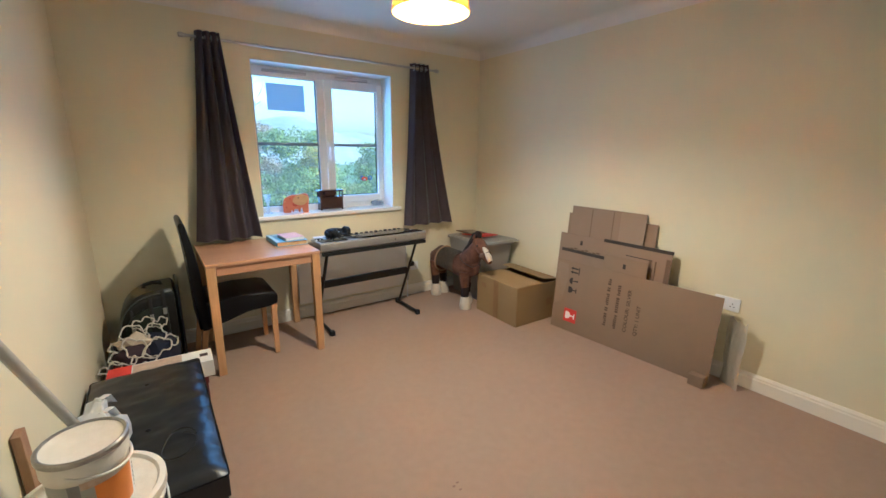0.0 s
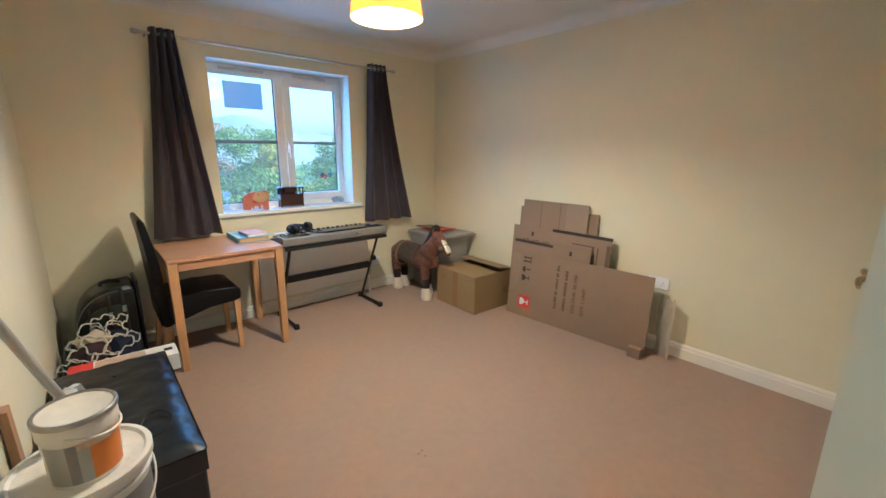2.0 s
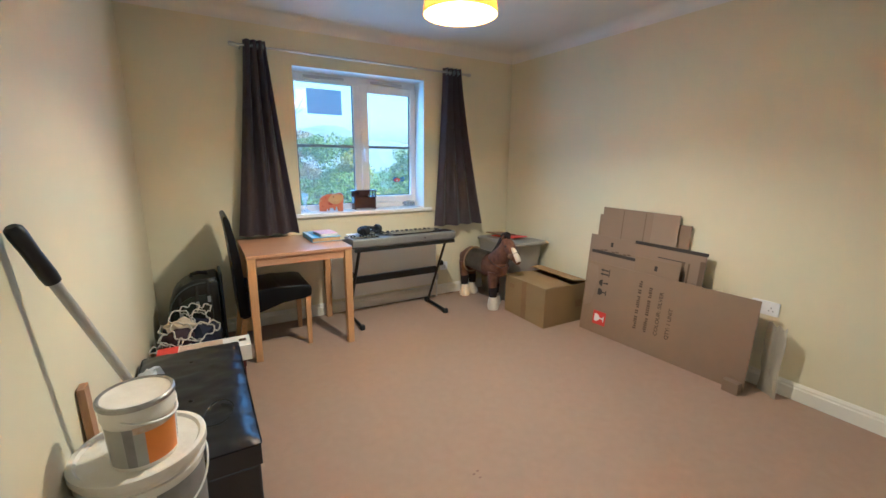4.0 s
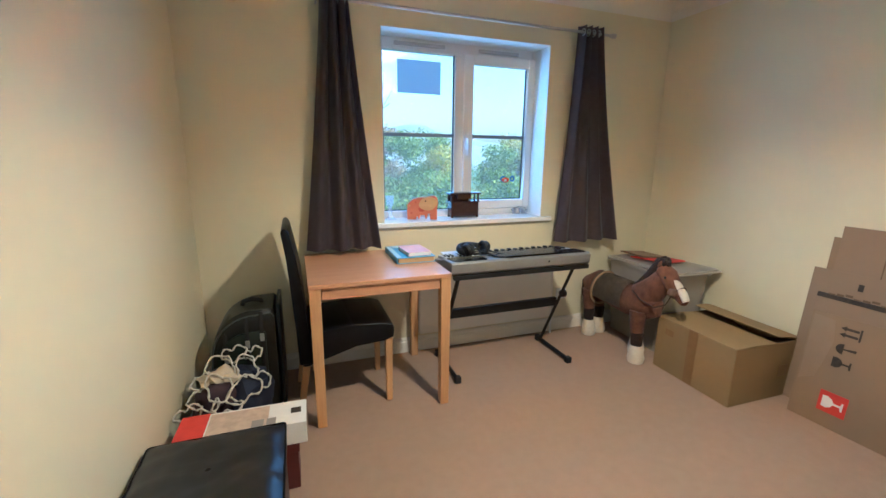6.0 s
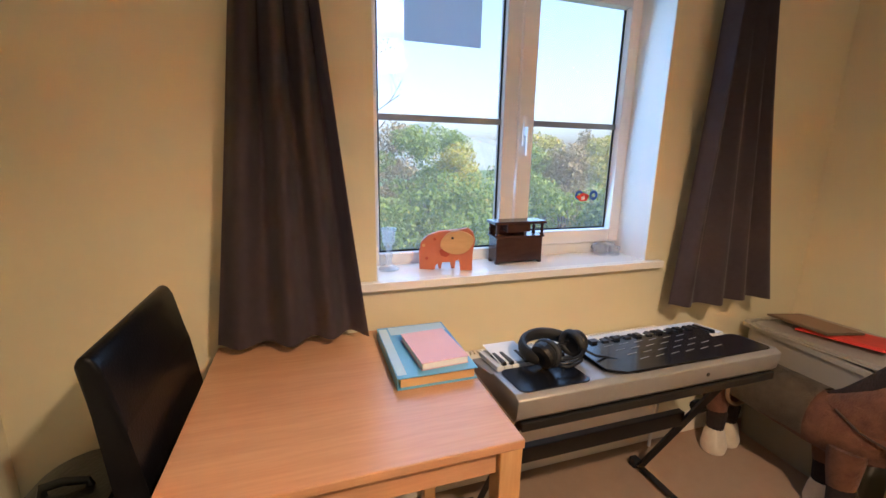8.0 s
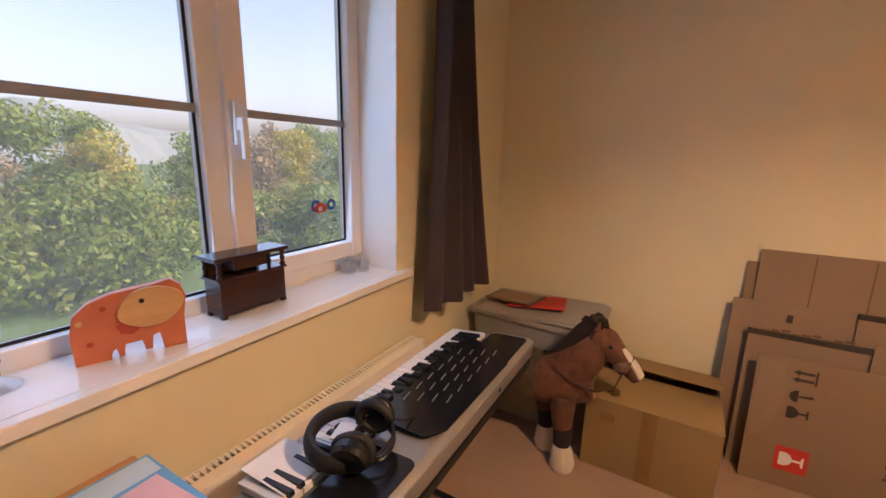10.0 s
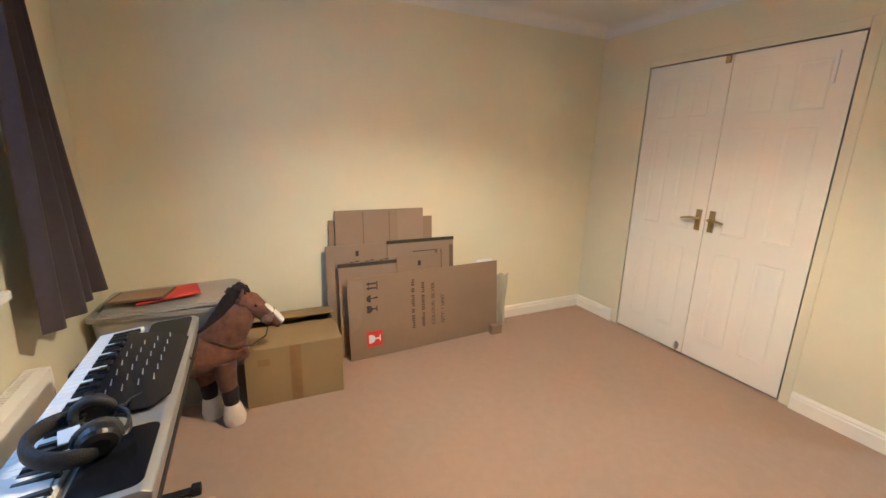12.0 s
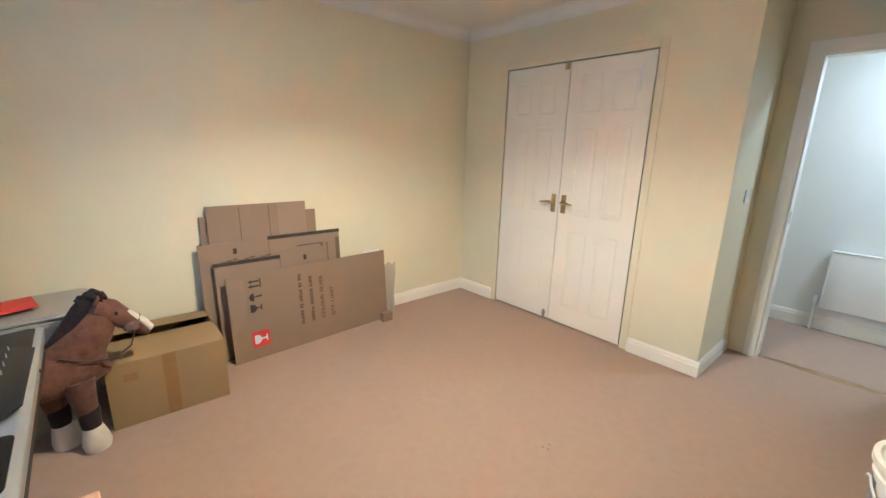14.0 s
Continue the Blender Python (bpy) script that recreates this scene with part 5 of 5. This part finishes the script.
part("printed_picture", boxes((0.2365, 0.2374, -0.078, 0.078, 0.004, 0.090)), M_CARD2, game, "printed end picture")

bench = thing("ottoman_bench", (1.157, -1.622, 0), 0, "long low bench covered in glossy black faux leather", "bench")
BW, BD = 0.436, 0.975
part("bench_base", boxes((-BW / 2 + 0.006, BW / 2 - 0.006, -BD / 2 + 0.006, BD / 2 - 0.006, 0.0, 0.282)), M_LEATHER2, bench, "", 0.012, True, 3)
bm = bmesh.new()
nx, ny = 24, 60
grid = []
for j in range(ny + 1):
    row = []
    for i in range(nx + 1):
        u, v = i / nx * 2 - 1, j / ny * 2 - 1
        crown = 0.026 * (1 - u ** 8) * (1 - abs(v) ** 20) + 0.006 * noise.noise(Vector((u * 1.8, v * 6, 2.0))) + 0.004 * noise.noise(Vector((u * 5, v * 14, 5.0)))
        row.append(bm.verts.new((u * BW / 2, v * BD / 2, 0.368 + crown)))
    grid.append(row)
for a, b in zip(grid, grid[1:]):
    for i in range(nx):
        bm.faces.new((a[i], a[i + 1], b[i + 1], b[i]))
edge = [e for e in bm.edges if e.is_boundary]
ext = bmesh.ops.extrude_edge_only(bm, edges=edge)
for q in [g for g in ext["geom"] if isinstance(g, bmesh.types.BMVert)]:
    q.co.z = 0.284
part("cushion_lid", bm, M_LEATHER2, bench, "padded lid", smooth=True)
bm = bmesh.new()
pts = [Vector((x, y, 0.367)) for x, y in rounded(BW + 0.002, BD + 0.002, 0.012, 3)]
tube(bm, pts + [pts[0]], 0.004, 6, cap=False)
part("piping", bm, M_LEATHER, bench, smooth=True)
for x, y in ((0.0, 0.28), (0.0, -0.1), (0.0, -0.40)):
    bm = bmesh.new()
    blob(bm, (x, y, 0.393), (0.010, 0.010, 0.005))
    part("button", bm, M_LEATHER, bench, smooth=True)

M_TUBW = mat("white_paint_tub_plastic", (0.78, 0.74, 0.66), (0.72, 0.67, 0.58), 16, 0.35, 0.1, 60)
M_LID = mat("chalky_white_lid", (0.80, 0.76, 0.68), (0.70, 0.65, 0.56), 22, 0.55, 0.3, 50)
M_GREYLAB = mat("grey_label", (0.20, 0.19, 0.18), (0.26, 0.25, 0.24), 30, 0.5)
M_ORLAB = mat("orange_label", (0.72, 0.25, 0.02), (0.66, 0.21, 0.015), 20, 0.45)
M_SILVLAB = mat("silver_grey_label", (0.42, 0.41, 0.37), (0.36, 0.35, 0.31), 20, 0.4)
M_ROLLED = mat("worn_steel_rim", (0.45, 0.43, 0.40), (0.30, 0.28, 0.25), 40, 0.35, metal=0.8)


def label_band(bm, r0, r1, z0, z1, a0, a1, n=18, off=0.0012):
    rows = [[Vector(((r + off) * math.cos(a), (r + off) * math.sin(a), z)) for a in np.linspace(radians(a0), radians(a1), n)] for r, z in ((r0, z0), (r1, z1))]
    loft(bm, rows, closed=False)


BX, BY = 1.068, -2.318
M_HANDLE = mat("white_wire_handle", (0.7, 0.7, 0.68), rough=0.4)


def bucket(name, z, h, r0, r1, label):
    b = thing(name, (BX, BY, z), 0, label, "bucket", "stacked paint buckets")
    bm = bmesh.new()
    lathe(bm, [(r0, 0), (r0, 0.004), (r1 - 0.006, h - 0.055), (r1 + 0.001, h - 0.055), (r1 + 0.001, h - 0.048), (r1 - 0.005, h - 0.046), (r1 - 0.004, h - 0.028)], 40)
    part("bucket_body", bm, M_TUBW, b, smooth=True)
    bm = bmesh.new()
    lathe(bm, [(r1 + 0.004, h - 0.028), (r1 + 0.008, h - 0.022), (r1 + 0.008, h - 0.002), (r1 + 0.003, h), (r1 - 0.006, h), (r1 - 0.012, h - 0.008), (0.0, h - 0.008)], 40)
    part("lid", bm, M_LID, b, "chalky white lid", smooth=True)
    bm = bmesh.new()
    label_band(bm, r0 + 0.004, r1 - 0.009, 0.03, h - 0.075, -75, 20, 40, 0.0030)
    part("label", bm, M_GREYLAB, b, "grey label")
    bm = bmesh.new()
    tube(bm, [((r1 + 0.004) * math.cos(a), (r1 + 0.004) * math.sin(a), h - 0.06 - 0.10 * abs(math.cos((a - 0.2) * 1.0 + 1.57)) ** 0.8) for a in np.linspace(-1.4, 1.75, 24)], 0.003, 6)
    part("handle", bm, M_HANDLE, b, "wire carrying handle", smooth=True)
    return b


bucket("paint_bucket", 0.0, 0.318, 0.130, 0.143, "white plastic paint bucket at the bottom of the stack")
bucket("paint_bucket", 0.310, 0.315, 0.130, 0.146, "white plastic paint bucket with a grey label and chalky lid")
tin = thing("paint_tub", (BX + 0.014, BY - 0.036, 0.617), 0, "small white paint tub with an orange and silver label", "paint tub")
tin.scale = (0.90, 0.90, 0.95)
bm = bmesh.new()
lathe(bm, [(0.079, 0), (0.080, 0.005), (0.086, 0.135), (0.090, 0.137), (0.090, 0.170), (0.088, 0.173)], 40)
part("tub_body", bm, M_TUBW, tin, smooth=True)
bm = bmesh.new()
lathe(bm, [(0.088, 0.173), (0.094, 0.176), (0.094, 0.186), (0.090, 0.190), (0.084, 0.188), (0.082, 0.184)], 40, cap=False)
part("rim", bm, M_ROLLED, tin, "worn grey rolled rim", smooth=True)
bm = bmesh.new()
lathe(bm, [(0.0, 0.1835), (0.078, 0.1835), (0.083, 0.186), (0.083, 0.170)], 40)
part("lid", bm, M_LID, tin, "paint-smeared white lid", smooth=True)
for a0, a1, m_, lab in ((-150, -112, M_SILVLAB, "silver-grey label"), (-112, -96, M_GREYLAB, "grey label stripe"), (-96, -78, M_SILVLAB, "silver-grey label"), (-78, -12, M_ORLAB, "orange label"), (-12, 22, M_WHITE, "white printed label")):
    bm = bmesh.new()
    label_band(bm, 0.0805, 0.0855, 0.012, 0.125, a0, a1)
    part("label", bm, m_, tin, lab)
bm = bmesh.new()
for k in range(7):
    label_band(bm, 0.0808 + 0.00055 * k, 0.0812 + 0.00055 * k, 0.022 + 0.013 * k, 0.029 + 0.013 * k, -6, 14, 6, 0.002)
part("label_print", bm, M_GREYLAB, tin, "unreadable printed lines")
bm = bmesh.new()
label_band(bm, 0.0842, 0.0858, 0.108, 0.128, -95, 0, 24, 0.0022)
part("drip", bm, mat("dried_paint_drip", (0.50, 0.30, 0.16), (0.72, 0.66, 0.56), 40, 0.6), tin, "dried brown and cream paint drips")
bm = bmesh.new()
tube(bm, [(0.0915 * math.cos(a), 0.0915 * math.sin(a), 0.150 - 0.030 * math.sin((a + 1.9) / 3.3 * 3.14)) for a in np.linspace(-1.9, 1.4, 24)], 0.0035, 8)
part("handle", bm, M_TUBW, tin, "white plastic handle", smooth=True)

rp = thing("extension_pole", (0, 0, 0), 0, "grey roller extension pole with a black grip leaning on the wall", "pole")
pt, pb = Vector((0.938, -2.415, 1.242)), Vector((1.136, -2.072, 0.406))
dv = (pb - pt).normalized()
bm = bmesh.new()
tube(bm, [pt + dv * 0.14, pb - dv * 0.02], 0.0115, 16)
part("shaft", bm, mat("grey_fibreglass", (0.42, 0.41, 0.38), (0.38, 0.37, 0.34), 30, 0.4), rp, smooth=True)
bm = bmesh.new()
tube(bm, [pt, pt + dv * 0.006, pt + dv * 0.02, pt + dv * 0.07, pt + dv * 0.13, pt + dv * 0.15, pt + dv * 0.152], [0.010, 0.016, 0.0175, 0.016, 0.0175, 0.016, 0.012], 16)
part("grip", bm, M_BLACK, rp, "black ribbed rubber grip", smooth=True)
bm = bmesh.new()
tube(bm, [pb - dv * 0.06, pb - dv * 0.03, pb], [0.014, 0.015, 0.008], 12)
part("tip", bm, M_BLACK, rp, smooth=True)

bm = bmesh.new()
box(bm, -0.010, 0.010, -0.024, 0.024, 0.0, 0.740, pose(0.945, -2.135, 0.002, 0, -1.2, 0))
tagged(part("wood_batten", bm, mat("rough_pine", (0.40, 0.24, 0.13), (0.32, 0.18, 0.09), 14, 0.7, 0.3, 120, stretch=(12, 12, 1)), None, "", 0.002), "rough brown wooden batten leaning on the wall", "wood")
M_CARRIER = thin("white_carrier_plastic", (0.74, 0.75, 0.76), 0.3, 0.35)
carrier = thing("plastic_bag", (1.010, -1.730, 0.392), 8, "crumpled white plastic carrier bag on the black bench", "bag")
bm = bmesh.new()
blob(bm, (0, 0, 0.055), (0.082, 0.165, 0.070), lump=0.6, seed=21)
for q in bm.verts:
    q.co.z = max(q.co.z, 0.0)
    q.co += 0.013 * Vector((noise.noise(q.co * 22), noise.noise(q.co * 22 + Vector((5, 0, 0))), noise.noise(q.co * 22 + Vector((0, 5, 0))))) * min(1, q.co.z * 30)
part("bag_body", bm, M_CARRIER, carrier, smooth=True)
for k, y in enumerate((0.08, -0.03)):
    bm = bmesh.new()
    tube(bm, [(0.0 + 0.02 * k, y, 0.085), (0.03, y + 0.03, 0.128), (0.055, y + 0.07, 0.118), (0.065, y + 0.09, 0.072)], [(0.016, 0.002), (0.013, 0.002), (0.013, 0.002), (0.018, 0.002)], 8)
    part("carry_handle", bm, M_CARRIER, carrier, smooth=True)
bm = bmesh.new()
tube(bm, [(1.25 + 0.055 * math.cos(a) * (1 + 0.1 * math.sin(2 * a)), -1.90 + 0.085 * math.sin(a), 0.398 + 0.010 * (1 + math.sin(a * 1.5))) for a in np.linspace(0.3, 7.6, 40)], 0.0028, 6)
tagged(part("cable_loop", bm, M_BLACK, smooth=True), "thin black cable loop lying on the bench", "cable")
bm = bmesh.new()
for k, (x, y) in enumerate(((2.21, -2.28), (2.235, -2.272), (2.222, -2.31))):
    slab(bm, [(x + r * math.cos(a), y + r * 0.6 * math.sin(a)) for a, r in zip(np.linspace(0, 6.28, 9, endpoint=False), (0.007, 0.009, 0.006, 0.010, 0.008, 0.006, 0.009, 0.007, 0.008))], 0.0, 0.0015)
tagged(part("carpet_stain", bm, mat("faint_brown_stain", (0.22, 0.14, 0.10), (0.30, 0.2, 0.15), 60, 0.95)), "small faint brown spots on the carpet", "stain")

# ---- outside ----
GZ = -0.25
bm = bmesh.new()
for x0, x1, y0, y1 in ((-2500, 2500, -2500, 3000),):
    bm.faces.new([bm.verts.new(p) for p in ((x0, y0, GZ), (x1, y0, GZ), (x1, y1, GZ), (x0, y1, GZ))])
solid("ground", bm, mat("rough_lawn", (0.06, 0.12, 0.03), (0.09, 0.14, 0.045), 3, 0.95, 0.6, 40), "green lawn reaching away round the house", "ground")


def leaf_mat(name, a, b, c):
    """Leaves whose colour differs from leaf to leaf."""
    m = thin(name, a, 0.4, 0.6)
    nt = m.node_tree
    geo = nt.nodes.new("ShaderNodeNewGeometry")
    ramp = nt.nodes.new("ShaderNodeValToRGB")
    ramp.color_ramp.elements[0].color, ramp.color_ramp.elements[1].color = (*a, 1), (*c, 1)
    e = ramp.color_ramp.elements.new(0.5)
    e.color = (*b, 1)
    nt.links.new(geo.outputs["Random Per Island"], ramp.inputs[0])
    for n in nt.nodes:
        if n.type == 'BSDF_PRINCIPLED':
            nt.links.new(ramp.outputs[0], n.inputs["Base Color"])
        if n.type == 'BSDF_TRANSLUCENT':
            nt.links.new(ramp.outputs[0], n.inputs[0])
    return m


L_GREEN = leaf_mat("green_leaves", (0.11, 0.18, 0.022), (0.17, 0.24, 0.032), (0.25, 0.30, 0.05))
L_YELLOW = leaf_mat("yellowing_leaves", (0.23, 0.28, 0.035), (0.36, 0.34, 0.04), (0.44, 0.33, 0.05))
L_BROWN = leaf_mat("autumn_brown_leaves", (0.17, 0.17, 0.06), (0.26, 0.20, 0.09), (0.34, 0.25, 0.12))
M_BARK = mat("grey_brown_bark", (0.12, 0.09, 0.07), (0.08, 0.06, 0.045), 20, 0.9, 0.8, 60)


def leaves(name, clumps, count, size, material, parent, seed):
    """Leaf blades scattered in ragged clumps, as one mesh."""
    g = np.random.default_rng(seed)
    c = np.array(clumps)
    pick = g.choice(len(c), count, p=(c[:, 3] ** 2) / (c[:, 3] ** 2).sum())
    d = g.normal(size=(count, 3))
    d /= np.linalg.norm(d, axis=1, keepdims=True)
    rad = c[pick, 3] * g.uniform(0.35, 1.08, count) ** 0.6
    p = c[pick, :3] + d * rad[:, None] * np.array([1, 1, 0.8])
    n = d + g.normal(scale=0.7, size=(count, 3))
    n /= np.linalg.norm(n, axis=1, keepdims=True)
    u = np.cross(n, g.normal(size=(count, 3)))
    u /= np.linalg.norm(u, axis=1, keepdims=True)
    v = np.cross(n, u)
    s = size * g.uniform(0.6, 1.3, count)[:, None]
    verts = np.stack([p - u * s, p + v * s * 0.45, p + u * s, p - v * s * 0.45], axis=1).reshape(-1, 3)
    faces = np.arange(count * 4).reshape(-1, 4)
    me = bpy.data.meshes.new(name)
    me.from_pydata(verts.tolist(), [], faces.tolist())
    me.materials.append(material)
    ob = new(name, me)
    ob.parent = parent
    return ob


def limb(bm, p, d, length, r, depth, rng, twig):
    """A limb that tapers, bends and forks."""
    pts, q, v = [p], p, d
    for k in range(4):
        v = (v + Vector((rng.uniform(-.22, .22), rng.uniform(-.22, .22), rng.uniform(-.08, .2)))).normalized()
        q = q + v * (length / 4)
        pts.append(q)
    tube(bm, pts, [r, r * .88, r * .76, r * .64, r * .5], 6 if depth > 1 else 4)
    if depth > 0:
        for k in range(twig):
            b = pts[2 + k % 3]
            w = (v + Vector((rng.uniform(-1, 1), rng.uniform(-1, 1), rng.uniform(-.35, .7)))).normalized()
            limb(bm, b, w, length * rng.uniform(.55, .75), r * .5, depth - 1, rng, twig)


rng = random.Random(77)
kinds = [L_GREEN, L_YELLOW, L_GREEN, L_BROWN, L_YELLOW]
names = {L_GREEN.name: "dense green hedge shrub beyond the lawn", L_YELLOW.name: "yellowing autumn hedge shrub beyond the lawn", L_BROWN.name: "thin brown autumn shrub beyond the lawn"}
spots = [(-2.0 + 1.15 * i + rng.uniform(-.25, .25), 6.6 + rng.uniform(-.4, .6), rng.uniform(1.55, 2.05)) for i in range(20)]
spots += [(-1.2 + 1.35 * i + rng.uniform(-.3, .3), 4.9 + rng.uniform(-.3, .4), rng.uniform(0.55, 1.0)) for i in range(12)]
spots += [(0.0 + 1.9 * i + rng.uniform(-.4, .4), 8.6 + rng.uniform(-.3, .6), rng.uniform(1.95, 2.4)) for i in range(13)]
for i, (x, y, h) in enumerate(spots):
    m_ = L_GREEN if 20 <= i < 32 else kinds[i % 5] if i < 20 else (L_YELLOW, L_BROWN, L_GREEN)[i % 3]
    sh = thing("shrub", (x, y, GZ), rng.uniform(0, 360), names[m_.name], "shrub", "hedge shrubs")
    hh = h - GZ
    bm = bmesh.new()
    for k in range(4):
        limb(bm, Vector((rng.uniform(-.1, .1), rng.uniform(-.1, .1), 0)), Vector((rng.uniform(-.5, .5), rng.uniform(-.5, .5), 1)).normalized(), hh * .5, .022, 2, rng, 2)
    part("stems", bm, M_BARK, sh)
    cl = []
    for k in range(34):
        z = rng.uniform(.08, 1.0)
        w = 1.15 * math.sqrt(max(0.05, 1 - (z - .35) ** 2 / .5))
        a = rng.uniform(0, 6.28)
        rr = rng.uniform(.2, 1) * w * .8
        cl.append((rr * math.cos(a), rr * math.sin(a) * .7, z * hh * .94, rng.uniform(.18, .36)))
    leaves("foliage", cl, 6000, 0.043, m_, sh, i + 1)

tree = thing("bare_tree", (2.1, 8.2, GZ), 0, "nearly bare autumn tree with fine branches", "tree")
bm = bmesh.new()
rt = random.Random(4)
tube(bm, [(0, 0, 0), (0.05, 0, 0.8), (0.1, 0.05, 1.7)], [.07, .055, .04], 10)
for k in range(5):
    limb(bm, Vector((0.1, 0.05, 1.2 + .14 * k)), Vector((rt.uniform(-.5, 1.2), rt.uniform(-.6, .6), rt.uniform(.5, 1.0))).normalized(), 1.7, .024, 4, rt, 2)
part("trunk", bm, M_BARK, tree)
cl = [(rt.uniform(-.4, 1.6), rt.uniform(-.7, .7), rt.uniform(2.4, 4.6), rt.uniform(.2, .4)) for _ in range(26)]
leaves("crown", cl, 420, 0.032, L_GREEN, tree, 99)

# far rise with woods, haze painted into its pale grey-green colour
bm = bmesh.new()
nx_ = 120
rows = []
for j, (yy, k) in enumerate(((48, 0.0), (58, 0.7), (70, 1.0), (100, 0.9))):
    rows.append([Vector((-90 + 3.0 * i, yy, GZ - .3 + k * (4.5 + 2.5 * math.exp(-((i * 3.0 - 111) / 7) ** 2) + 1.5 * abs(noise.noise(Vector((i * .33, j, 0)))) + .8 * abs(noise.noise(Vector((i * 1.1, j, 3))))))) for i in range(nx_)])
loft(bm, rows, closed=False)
solid("backdrop", bm, mat("haze_painted_far_woods", (0.15, 0.19, 0.17), (0.20, 0.23, 0.20), 0.35, 0.95), "hazy wooded rise far beyond the hedge", "woods")
